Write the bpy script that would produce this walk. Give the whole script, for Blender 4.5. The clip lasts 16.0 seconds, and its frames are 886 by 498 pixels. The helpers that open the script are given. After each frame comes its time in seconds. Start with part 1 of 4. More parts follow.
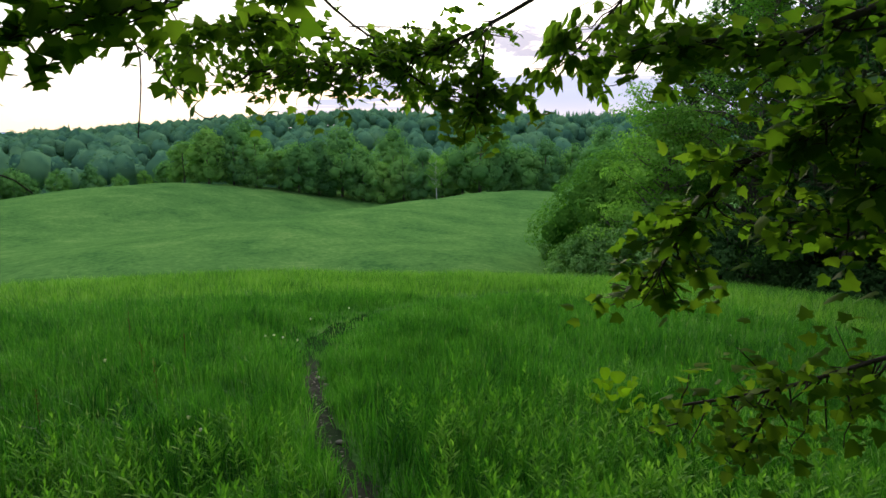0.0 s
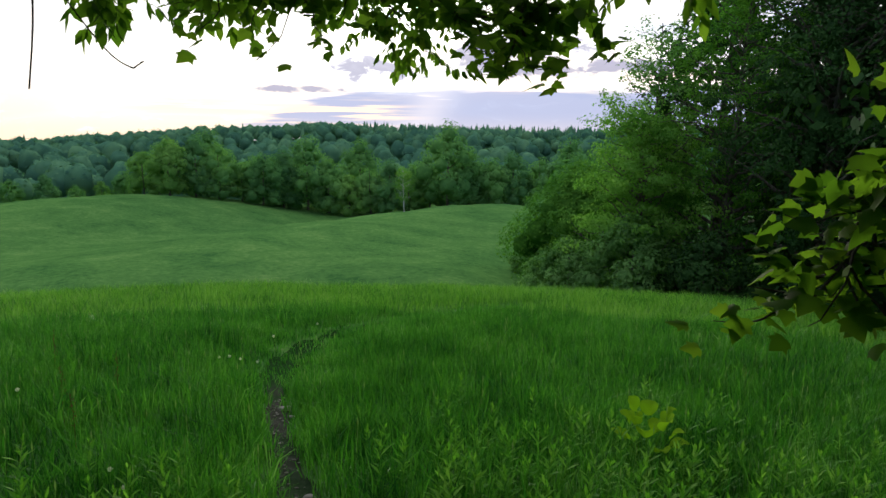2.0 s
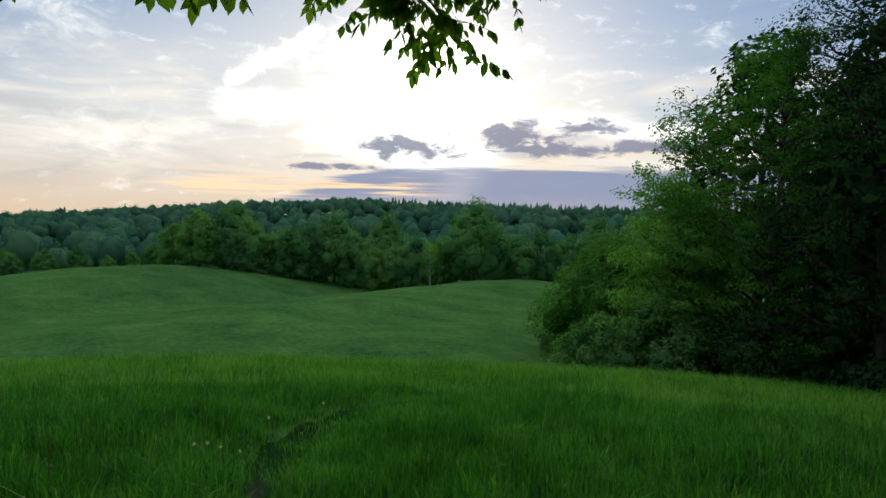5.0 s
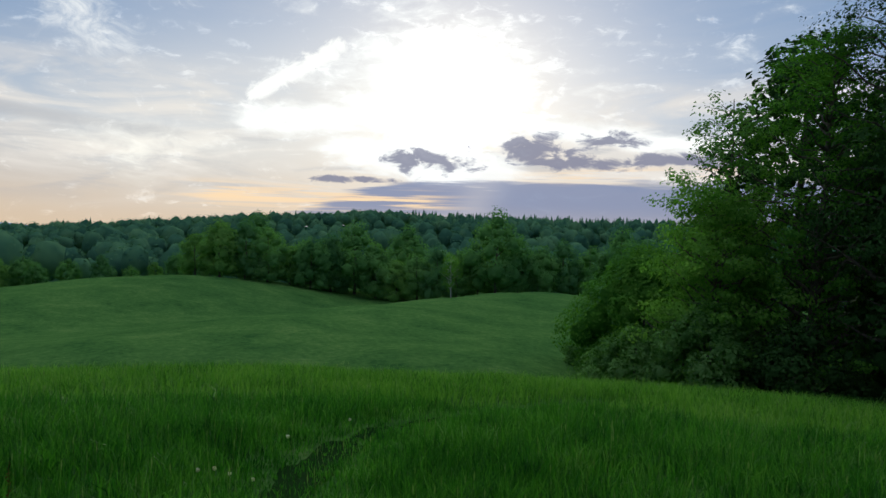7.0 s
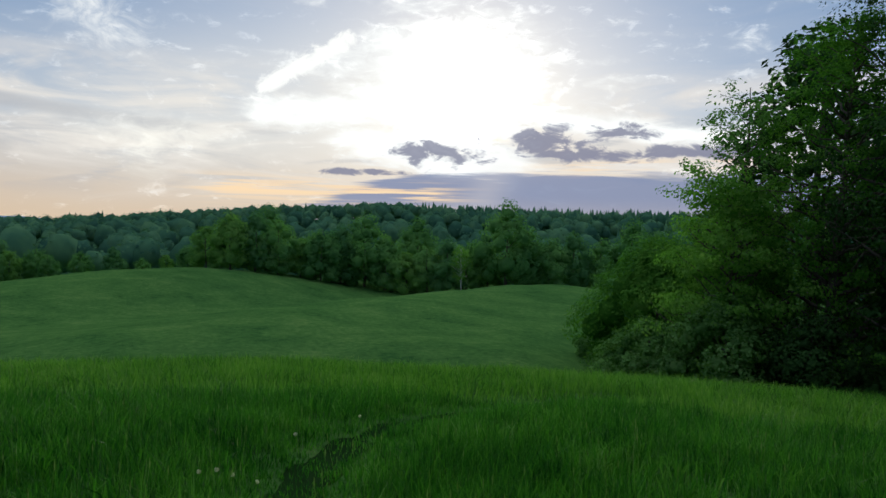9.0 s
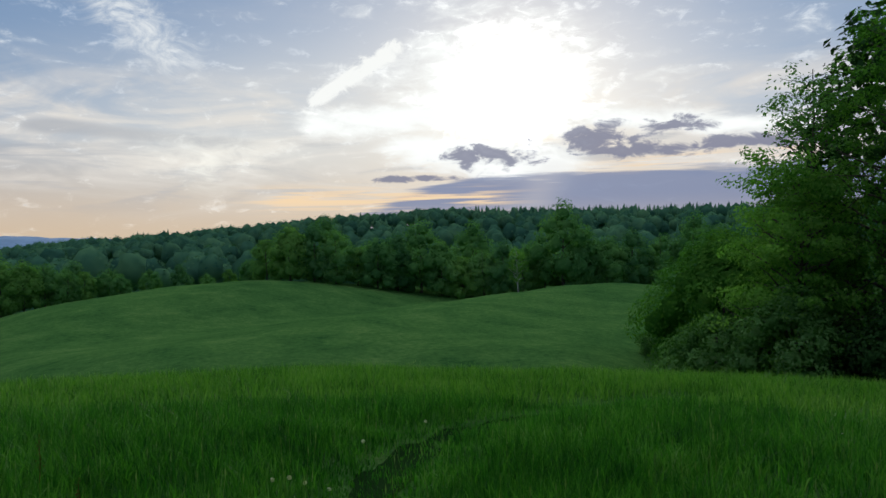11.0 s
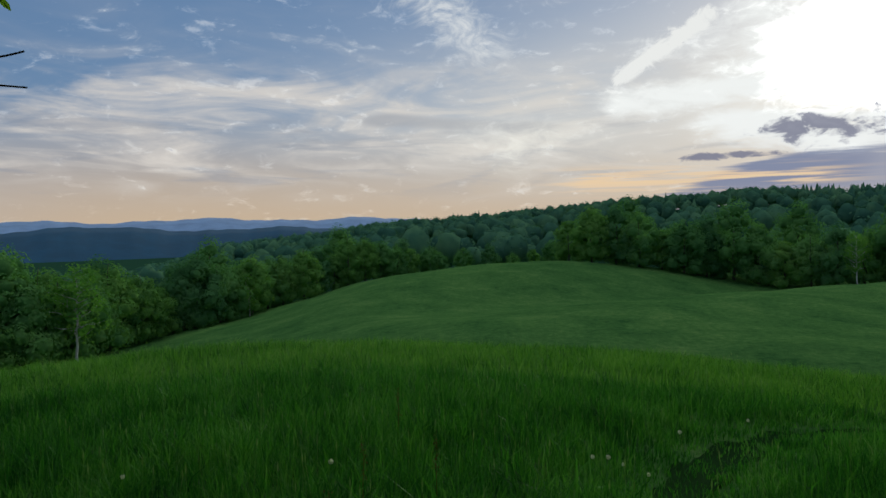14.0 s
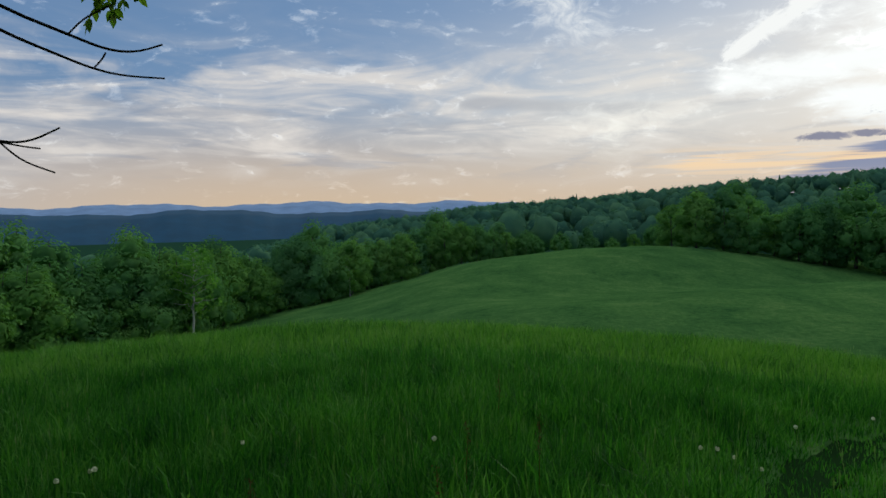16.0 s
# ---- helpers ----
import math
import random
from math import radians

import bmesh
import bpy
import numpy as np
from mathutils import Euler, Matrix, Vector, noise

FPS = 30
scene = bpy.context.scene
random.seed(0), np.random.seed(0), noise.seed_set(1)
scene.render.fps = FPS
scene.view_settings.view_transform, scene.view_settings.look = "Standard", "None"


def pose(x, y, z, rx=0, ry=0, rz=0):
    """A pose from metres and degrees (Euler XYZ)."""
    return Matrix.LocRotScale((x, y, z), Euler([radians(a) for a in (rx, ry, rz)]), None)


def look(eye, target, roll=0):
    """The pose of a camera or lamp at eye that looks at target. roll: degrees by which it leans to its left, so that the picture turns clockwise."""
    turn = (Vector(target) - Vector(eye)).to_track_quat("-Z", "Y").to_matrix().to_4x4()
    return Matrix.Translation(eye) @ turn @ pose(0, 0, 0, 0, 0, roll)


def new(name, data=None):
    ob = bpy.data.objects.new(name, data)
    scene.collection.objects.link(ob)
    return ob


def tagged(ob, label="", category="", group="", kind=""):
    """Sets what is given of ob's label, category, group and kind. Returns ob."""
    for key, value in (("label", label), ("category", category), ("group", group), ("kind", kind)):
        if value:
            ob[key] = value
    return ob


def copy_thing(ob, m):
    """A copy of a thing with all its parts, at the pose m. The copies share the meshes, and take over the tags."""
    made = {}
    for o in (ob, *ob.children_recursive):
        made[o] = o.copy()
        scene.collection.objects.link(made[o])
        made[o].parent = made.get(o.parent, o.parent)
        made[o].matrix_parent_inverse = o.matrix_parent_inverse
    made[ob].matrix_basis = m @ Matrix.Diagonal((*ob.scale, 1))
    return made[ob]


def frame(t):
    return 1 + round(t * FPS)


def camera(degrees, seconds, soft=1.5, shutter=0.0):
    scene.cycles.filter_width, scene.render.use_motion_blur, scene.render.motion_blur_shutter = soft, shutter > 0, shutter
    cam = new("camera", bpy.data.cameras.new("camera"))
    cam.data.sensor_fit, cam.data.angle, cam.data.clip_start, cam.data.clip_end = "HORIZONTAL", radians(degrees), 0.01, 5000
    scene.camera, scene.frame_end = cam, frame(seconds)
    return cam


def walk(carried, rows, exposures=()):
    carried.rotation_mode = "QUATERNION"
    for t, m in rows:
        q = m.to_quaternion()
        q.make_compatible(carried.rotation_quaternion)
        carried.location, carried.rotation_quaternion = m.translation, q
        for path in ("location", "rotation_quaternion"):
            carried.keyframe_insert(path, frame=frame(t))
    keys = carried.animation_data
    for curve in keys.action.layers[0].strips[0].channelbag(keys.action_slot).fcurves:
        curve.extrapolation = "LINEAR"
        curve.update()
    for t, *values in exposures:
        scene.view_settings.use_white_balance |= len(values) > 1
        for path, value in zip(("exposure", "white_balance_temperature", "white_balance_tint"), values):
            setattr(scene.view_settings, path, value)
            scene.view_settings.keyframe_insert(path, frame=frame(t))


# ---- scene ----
cam = camera(67.29, 16.0)
PATH = [
    (0.0, -0.000, 0.000, 1.600, -9.600, 0.000, -0.000),
    (0.5, -0.080, 0.283, 1.546, -10.019, 0.516, -0.224),
    (1.0, -0.133, 0.594, 1.480, -10.285, -0.844, -1.324),
    (1.5, -0.226, 0.880, 1.397, -10.026, 2.442, -2.910),
    (2.0, -0.222, 1.164, 1.311, -8.367, -0.518, -2.865),
    (2.5, -0.242, 1.470, 1.231, -6.383, 0.630, -5.509),
    (3.0, -0.188, 1.730, 1.178, -7.161, 0.068, -5.357),
    (3.5, -0.157, 1.964, 1.172, -2.595, 0.561, -4.813),
    (4.0, -0.095, 2.127, 1.118, -0.909, -1.597, -2.592),
    (4.5, -0.098, 2.291, 1.077, -2.772, -1.096, -3.105),
    (5.0, -0.180, 2.512, 1.014, -1.874, -1.223, -0.548),
    (7.5, -0.479, 3.784, 0.742, -0.802, -1.686, 1.388),
    (8.0, -0.492, 3.869, 0.737, -1.190, -1.933, 1.683),
    (10.5, -0.520, 3.974, 0.720, -1.498, 1.020, 3.928),
    (11.0, -0.543, 3.981, 0.720, -1.142, 1.250, 6.657),
    (11.5, -0.579, 3.985, 0.721, -0.870, 1.692, 11.515),
    (12.0, -0.602, 3.966, 0.727, -0.848, 1.865, 16.507),
    (12.5, -0.627, 3.950, 0.732, -1.032, 1.942, 20.929),
    (13.0, -0.651, 3.941, 0.732, -1.007, 1.448, 24.841),
    (13.5, -0.639, 3.794, 0.768, -1.503, 1.145, 28.963),
    (14.0, -0.647, 3.770, 0.773, -2.244, 0.948, 32.155),
    (14.5, -0.664, 3.755, 0.774, -2.643, 0.980, 35.154),
    (15.0, -0.673, 3.746, 0.765, -2.981, 1.140, 37.812),
    (15.5, -0.676, 3.738, 0.761, -3.441, 0.938, 39.000),
    (16.0, -0.683, 3.717, 0.767, -3.535, 0.817, 40.388),
]
walk(cam, [(t, pose(x, y, z, 90 + p, r, w)) for t, x, y, z, p, r, w in PATH],
     exposures=[(0.0, 1.2, 6900, 10), (1.5, 1.08, 6700, 9), (2.5, 0.57, 6500, 9), (3.5, 0.36, 6450, 7), (5.0, 0.03, 6350, 6), (8.0, -0.12, 6200, 6), (11.0, -0.22, 6200, 6), (12.5, -0.54, 6150, 6), (13.6, -0.46, 6200, 6), (14.6, -0.36, 6150, 6), (16.0, -0.25, 6150, 6)])

# ---------------------------------------------------------------- world, sun
SUN_AZ, SUN_EL = 0.0, 13.0


def link(nt, a, b):
    nt.links.new(a, b)


def put(nt, socket, v):
    if hasattr(v, "is_linked"):
        nt.links.new(v, socket)
    else:
        socket.default_value = v


def mth(nt, op, a, b=0.0, c=0.0):
    n = nt.nodes.new("ShaderNodeMath")
    n.operation = op
    for s, v in zip(n.inputs, (a, b, c)):
        put(nt, s, v)
    return n.outputs[0]


def ramp(nt, v, lo, hi, a=0.0, b=1.0):
    n = nt.nodes.new("ShaderNodeMapRange")
    n.interpolation_type = "SMOOTHSTEP"
    for s, x in zip(n.inputs, (v, lo, hi, a, b)):
        put(nt, s, x)
    return n.outputs[0]


def mixc(nt, f, a, b, kind="MIX"):
    n = nt.nodes.new("ShaderNodeMix")
    n.data_type, n.blend_type, n.clamp_factor = "RGBA", kind, True
    put(nt, n.inputs[0], f)
    for s, v in ((n.inputs[6], a), (n.inputs[7], b)):
        put(nt, s, (*v, 1) if isinstance(v, tuple) else v)
    return n.outputs[2]


def noise_of(nt, vec, scale, detail=4.0, rough=0.55, distort=0.0):
    n = nt.nodes.new("ShaderNodeTexNoise")
    if vec is not None:
        link(nt, vec, n.inputs["Vector"])
    n.inputs["Scale"].default_value, n.inputs["Detail"].default_value = scale, detail
    n.inputs["Roughness"].default_value, n.inputs["Distortion"].default_value = rough, distort
    return n.outputs["Fac"]


def build_sky():
    world = bpy.data.worlds.new("evening_sky")
    scene.world = world
    world.use_nodes = True
    nt = world.node_tree
    nt.nodes.clear()
    tc = nt.nodes.new("ShaderNodeTexCoord")
    sep = nt.nodes.new("ShaderNodeSeparateXYZ")
    link(nt, tc.outputs["Generated"], sep.inputs[0])
    x, y, z = sep.outputs
    az = mth(nt, "MULTIPLY", mth(nt, "ARCTAN2", mth(nt, "MULTIPLY", x, -1.0), y), 57.2958)
    el = mth(nt, "MULTIPLY", mth(nt, "ARCSINE", z), 57.2958)

    def coords(sa, se, off=0.0):
        c = nt.nodes.new("ShaderNodeCombineXYZ")
        put(nt, c.inputs[0], mth(nt, "MULTIPLY", az, 1 / sa))
        put(nt, c.inputs[1], mth(nt, "MULTIPLY", el, 1 / se))
        c.inputs[2].default_value = off
        return c.outputs[0]

    def blob(a, e, wa, we):
        da = mth(nt, "DIVIDE", mth(nt, "SUBTRACT", az, a), wa)
        de = mth(nt, "DIVIDE", mth(nt, "SUBTRACT", el, e), we)
        q = mth(nt, "ADD", mth(nt, "MULTIPLY", da, da), mth(nt, "MULTIPLY", de, de))
        return mth(nt, "POWER", 2.718, mth(nt, "MULTIPLY", q, -1.0))

    sky = nt.nodes.new("ShaderNodeTexSky")
    sky.sky_type, sky.sun_disc = "NISHITA", False
    sky.sun_elevation, sky.sun_rotation = radians(SUN_EL), radians(SUN_AZ)
    col = mixc(nt, 1.0, sky.outputs[0], (0.075, 0.075, 0.075), "MULTIPLY")
    # a thin grey-blue veil over the whole sky
    col = mixc(nt, 0.55, col, (0.20, 0.36, 0.68))
    # warm light low over the horizon
    sunward = ramp(nt, mth(nt, "ABSOLUTE", mth(nt, "SUBTRACT", az, 12.0)), 105.0, 40.0)
    low = ramp(nt, el, 11.0, -1.0)
    col = mixc(nt, mth(nt, "MULTIPLY", low, 0.8), col, (0.44, 0.55, 0.72))
    col = mixc(nt, mth(nt, "MULTIPLY", mth(nt, "MULTIPLY", low, sunward), 0.92), col, (0.82, 0.58, 0.36))
    def streak(a0, e0, a1, e1, wa, we):
        """A soft stroke of cloud from one bearing and height to another."""
        dx, dy = a1 - a0, e1 - e0
        pa, pe = mth(nt, "SUBTRACT", az, a0), mth(nt, "SUBTRACT", el, e0)
        u = mth(nt, "ADD", mth(nt, "MULTIPLY", pa, dx / (dx * dx + dy * dy)), mth(nt, "MULTIPLY", pe, dy / (dx * dx + dy * dy)))
        u = mth(nt, "MINIMUM", mth(nt, "MAXIMUM", u, 0.0), 1.0)
        qa = mth(nt, "DIVIDE", mth(nt, "SUBTRACT", pa, mth(nt, "MULTIPLY", u, dx)), wa)
        qe = mth(nt, "DIVIDE", mth(nt, "SUBTRACT", pe, mth(nt, "MULTIPLY", u, dy)), we)
        return mth(nt, "POWER", 2.718, mth(nt, "MULTIPLY", mth(nt, "ADD", mth(nt, "MULTIPLY", qa, qa), mth(nt, "MULTIPLY", qe, qe)), -1.0))

    def most(*vs):
        out = vs[0]
        for v in vs[1:]:
            out = mth(nt, "MAXIMUM", out, v)
        return out

    def ragged(mask, n, amount, lo, hi):
        return ramp(nt, mth(nt, "ADD", mask, mth(nt, "MULTIPLY", mth(nt, "SUBTRACT", n, 0.5), amount)), lo, hi)

    # high streaky clouds in a broad band, blue above it
    n1 = noise_of(nt, coords(16, 4.5), 1.0, 6, 0.6, 0.6)
    n2 = noise_of(nt, coords(9, 1.5, 4.0), 1.0, 5, 0.55, 0.5)
    n6 = noise_of(nt, coords(13, 2.6, 11.0), 1.0, 6, 0.52, 1.4)
    cl = ramp(nt, mth(nt, "ADD", mth(nt, "MULTIPLY", n1, 0.4), mth(nt, "MULTIPLY", n6, 0.6)), 0.40, 0.64)
    band = ramp(nt, mth(nt, "ABSOLUTE", mth(nt, "SUBTRACT", el, mth(nt, "ADD", 6.6, mth(nt, "MULTIPLY", n1, 2.0)))), 6.8, 2.2, 0.06, 0.95)
    band = mth(nt, "MULTIPLY", band, ramp(nt, el, 0.5, 4.5, 0.25, 1.0))
    col = mixc(nt, mth(nt, "MULTIPLY", cl, band), col, (0.95, 0.85, 0.77))
    grey = mth(nt, "MULTIPLY", ramp(nt, n2, 0.50, 0.66), ramp(nt, mth(nt, "ABSOLUTE", mth(nt, "SUBTRACT", el, 6.0)), 4.5, 1.0))
    grey = most(mth(nt, "MULTIPLY", grey, 0.55), mth(nt, "MULTIPLY", ragged(streak(25.0, 8.0, 36.5, 8.7, 3.0, 0.7), n6, 1.2, 0.3, 0.9), 0.75))
    col = mixc(nt, grey, col, (0.36, 0.38, 0.45))
    # an even pale cloud sheet high overhead, unseen, added to raise the light below
    col = mixc(nt, mth(nt, "MULTIPLY", ramp(nt, el, 26.0, 55.0), 0.85), col, (0.86, 0.90, 0.97))
    # cloud lit through by the sun behind it
    n4 = noise_of(nt, coords(2.4, 1.1, 2.0), 1.0, 6, 0.64, 0.5)
    lit = most(blob(1.0, 12.6, 9.5, 5.6), streak(4.0, 10.2, 16.5, 9.6, 3.0, 1.3), streak(-2.0, 6.0, 8.0, 7.5, 4.0, 1.6), mth(nt, "MULTIPLY", streak(-8.0, 9.4, -20.0, 8.0, 4.0, 1.0), 0.8))
    glow = ragged(lit, mth(nt, "ADD", mth(nt, "MULTIPLY", n6, 0.55), mth(nt, "MULTIPLY", n4, 0.45)), 2.4, 0.10, 0.95)
    g2 = blob(SUN_AZ + 8.0, SUN_EL - 3, 22, 7.5)
    col = mixc(nt, mth(nt, "MULTIPLY", g2, 0.42), col, (1.0, 0.95, 0.88))
    col = mixc(nt, mth(nt, "MULTIPLY", blob(27.0, 8.5, 17.0, 6.0), 0.30), col, (1.0, 0.92, 0.82))
    col = mixc(nt, glow, col, (1.22, 1.19, 1.14))
    core = ragged(blob(0.4, 12.2, 4.9, 4.1), n4, 1.0, 0.05, 1.1)
    col = mixc(nt, core, col, (5.0, 4.8, 4.5))
    spot = mth(nt, "MULTIPLY", most(blob(26.0, 5.9, 1.5, 1.5), mth(nt, "MULTIPLY", blob(25.0, 7.0, 6.0, 1.6), 0.5)), ramp(nt, n4, 0.30, 0.62, 0.15, 0.85))
    col = mixc(nt, spot, col, (1.30, 1.22, 1.08))
    # white feathers of cloud beside and above the glow
    n5 = noise_of(nt, coords(3.0, 2.2, 6.0), 1.0, 7, 0.68, 1.8)
    feather = most(ragged(streak(17.2, 11.5, 10.4, 15.6, 1.0, 0.8), n5, 1.9, 0.30, 0.80), mth(nt, "MULTIPLY", ragged(streak(34.5, 19.8, 29.0, 14.6, 3.6, 2.0), n5, 2.4, 0.25, 1.7), 0.8))
    col = mixc(nt, feather, col, (1.15, 1.11, 1.06))
    # long low violet-grey bank, warm bright streaks along its edge
    n3 = noise_of(nt, coords(9, 0.55, 9.0), 1.0, 4, 0.55, 0.25)
    top = mth(nt, "ADD", ramp(nt, az, 19.0, 3.0, 1.2, 5.1), mth(nt, "MULTIPLY", mth(nt, "SUBTRACT", n3, 0.5), 2.4))
    bank = mth(nt, "MULTIPLY", ramp(nt, mth(nt, "SUBTRACT", top, el), -0.2, 0.45), ramp(nt, az, 21.0, 11.0))
    bank = mth(nt, "MULTIPLY", bank, ramp(nt, el, 0.4, 3.4, 0.62, 0.92))
    col = mixc(nt, bank, col, (0.27, 0.31, 0.47))
    beam = mth(nt, "MULTIPLY", streak(-2.6, 5.6, -1.0, 2.2, 2.4, 0.9), 0.28)
    col = mixc(nt, beam, col, (0.80, 0.72, 0.70))
    n7 = noise_of(nt, coords(11, 0.42, 3.0), 1.0, 4, 0.5, 0.2)
    warm = mth(nt, "MULTIPLY", most(streak(3.5, 3.1, 20.0, 3.3, 3.0, 0.9), mth(nt, "MULTIPLY", streak(-10.0, 5.6, -20.0, 5.9, 3.0, 0.5), 0.8)), ramp(nt, n7, 0.46, 0.60))
    col = mixc(nt, warm, col, (1.12, 0.80, 0.50))
    # small dark broken clouds under the glow
    rim = most(blob(2.6, 6.7, 5.2, 1.25), blob(-6.1, 7.7, 3.9, 1.55), streak(-7.0, 6.7, -22.0, 6.9, 2.0, 0.75), mth(nt, "MULTIPLY", blob(-12.8, 8.5, 3.2, 0.9), 0.9), mth(nt, "MULTIPLY", streak(6.0, 5.0, 11.5, 4.9, 1.5, 0.35), 0.9))
    pf = ragged(rim, n4, 2.7, 0.40, 0.86)
    col = mixc(nt, mth(nt, "MULTIPLY", pf, 0.9), col, (0.26, 0.26, 0.36))
    bg = nt.nodes.new("ShaderNodeBackground")
    out = nt.nodes.new("ShaderNodeOutputWorld")
    link(nt, col, bg.inputs[0])
    bg.inputs[1].default_value = 1.0
    link(nt, bg.outputs[0], out.inputs[0])


build_sky()
sun = new("sun", bpy.data.lights.new("sun", "SUN"))
sun.data.energy, sun.data.angle, sun.data.color = 1.5, radians(20), (1.0, 0.92, 0.78)
sun.matrix_world = look((0, 0, 0), (0, -math.cos(radians(SUN_EL)), -math.sin(radians(SUN_EL))))
sun.location = (0, 60, 40)


# ---------------------------------------------------------------- materials
def material(name, rough=0.7):
    m = bpy.data.materials.new(name)
    m.use_nodes = True
    nt = m.node_tree
    b = nt.nodes["Principled BSDF"]
    b.inputs["Roughness"].default_value = rough
    return m, nt, b


def rgb_ramp(nt, f, stops):
    n = nt.nodes.new("ShaderNodeValToRGB")
    e = n.color_ramp.elements
    while len(e) < len(stops):
        e.new(0.5)
    for k, (p, c) in zip(e, stops):
        k.position, k.color = p, (*c, 1)
    put(nt, n.inputs[0], f)
    return n.outputs[0]


def leafy(name, stops, through_light=0.4, rough=0.55, patch=0.12, gloss=0.0, island=0.55):
    """Leaves or blades: colour by piece and by patch, some light passing through."""
    m, nt, b = material(name, rough)
    geo = nt.nodes.new("ShaderNodeNewGeometry")
    n = noise_of(nt, geo.outputs["Position"], patch, 3)
    n = ramp(nt, n, 0.22, 0.78)
    f = mth(nt, "ADD", mth(nt, "MULTIPLY", geo.outputs["Random Per Island"], island), mth(nt, "MULTIPLY", n, 1.0 - island))
    c = rgb_ramp(nt, f, stops)
    link(nt, c, b.inputs["Base Color"])
    b.inputs["Specular IOR Level"].default_value = gloss
    tr = nt.nodes.new("ShaderNodeBsdfTranslucent")
    link(nt, mixc(nt, 1.0, c, (1.05, 1.3, 0.55), "MULTIPLY"), tr.inputs[0])
    mx = nt.nodes.new("ShaderNodeMixShader")
    mx.inputs[0].default_value = through_light
    link(nt, b.outputs[0], mx.inputs[1])
    link(nt, tr.outputs[0], mx.inputs[2])
    link(nt, mx.outputs[0], nt.nodes["Material Output"].inputs[0])
    return m


def bark_of(name, dark, light, scale=6.0):
    m, nt, b = material(name, 0.9)
    b.inputs["Specular IOR Level"].default_value = 0.15
    tc = nt.nodes.new("ShaderNodeTexCoord")
    mp = nt.nodes.new("ShaderNodeMapping")
    mp.inputs["Scale"].default_value = (1, 1, 0.18)
    link(nt, tc.outputs["Object"], mp.inputs[0])
    n = noise_of(nt, mp.outputs[0], scale, 6, 0.65)
    link(nt, rgb_ramp(nt, n, [(0.32, dark), (0.68, light)]), b.inputs["Base Color"])
    bump = nt.nodes.new("ShaderNodeBump")
    bump.inputs["Strength"].default_value, bump.inputs["Distance"].default_value = 0.6, 0.03
    link(nt, n, bump.inputs["Height"])
    link(nt, bump.outputs[0], b.inputs["Normal"])
    return m


M_GRASS = leafy("meadow_grass", [(0.12, (0.010, 0.054, 0.012)), (0.38, (0.028, 0.132, 0.018)), (0.62, (0.062, 0.212, 0.026)), (0.86, (0.118, 0.288, 0.055)), (0.98, (0.210, 0.330, 0.170))], 0.42, 0.55, 1.2, 0.07)
# Same meadow grass, painted lighter to carry the backlit tips along the crest.
M_CREST_LIT = leafy("backlit_crest_grass", [(0.12, (0.026, 0.096, 0.020)), (0.40, (0.072, 0.202, 0.030)), (0.68, (0.128, 0.285, 0.045)), (0.94, (0.205, 0.345, 0.105))], 0.42, 0.6, 0.6, 0.08)
M_STRAW = leafy("pale_seed_heads", [(0.2, (0.070, 0.165, 0.040)), (0.9, (0.200, 0.300, 0.120))], 0.3, 0.7, 1.0, 0.0)
M_WEED = leafy("weed_leaves", [(0.1, (0.050, 0.170, 0.022)), (0.6, (0.112, 0.280, 0.034)), (0.95, (0.225, 0.400, 0.085))], 0.45, 0.6, 0.8, 0.03)
M_LIGHT = leafy("light_foliage", [(0.1, (0.082, 0.205, 0.038)), (0.55, (0.134, 0.284, 0.060)), (0.95, (0.195, 0.345, 0.090))], 0.58, 0.55, 0.3)
M_MID = leafy("mid_foliage", [(0.1, (0.040, 0.125, 0.020)), (0.55, (0.076, 0.200, 0.030)), (0.95, (0.125, 0.270, 0.045))], 0.40, 0.55, 0.3)
# Leaf colour darkened to stand for the deep shade inside the wood.
M_SHADED = leafy("shaded_foliage", [(0.1, (0.018, 0.048, 0.015)), (0.55, (0.029, 0.074, 0.021)), (0.95, (0.045, 0.105, 0.028))], 0.14, 0.65, 0.12, 0.02)
M_GREY = leafy("grey_green_foliage", [(0.1, (0.066, 0.160, 0.044)), (0.55, (0.110, 0.232, 0.070)), (0.95, (0.170, 0.300, 0.110))], 0.40, 0.55, 0.3)
# Bluish, lightened greens put the haze of distance into the far leaf colour.
M_FAR = leafy("hazed_far_foliage", [(0.25, (0.044, 0.118, 0.080)), (0.5, (0.070, 0.168, 0.098)), (0.8, (0.112, 0.228, 0.114))], 0.25, 0.8, 0.09, 0.0, 0.45)
M_NEAR = leafy("near_leaves", [(0.1, (0.045, 0.100, 0.012)), (0.55, (0.092, 0.165, 0.018)), (0.95, (0.180, 0.255, 0.034))], 0.66, 0.6, 2.0, 0.03)
# Field-tree greens are lightened and blued to hold a little distance haze.
M_PALE = leafy("hazed_pale_foliage", [(0.1, (0.078, 0.188, 0.046)), (0.5, (0.130, 0.274, 0.064)), (0.9, (0.185, 0.340, 0.085))], 0.40, 0.7, 0.10, 0.0, 0.4)
M_SOFT = leafy("hazed_soft_foliage", [(0.1, (0.064, 0.168, 0.054)), (0.5, (0.110, 0.248, 0.074)), (0.9, (0.164, 0.320, 0.094))], 0.40, 0.7, 0.10, 0.0, 0.3)
M_DEEP = leafy("hazed_deep_foliage", [(0.1, (0.054, 0.142, 0.054)), (0.55, (0.086, 0.206, 0.074)), (0.95, (0.130, 0.262, 0.094))], 0.38, 0.7, 0.10, 0.0, 0.3)
M_BARK = bark_of("grey_bark", (0.035, 0.030, 0.024), (0.13, 0.115, 0.095))
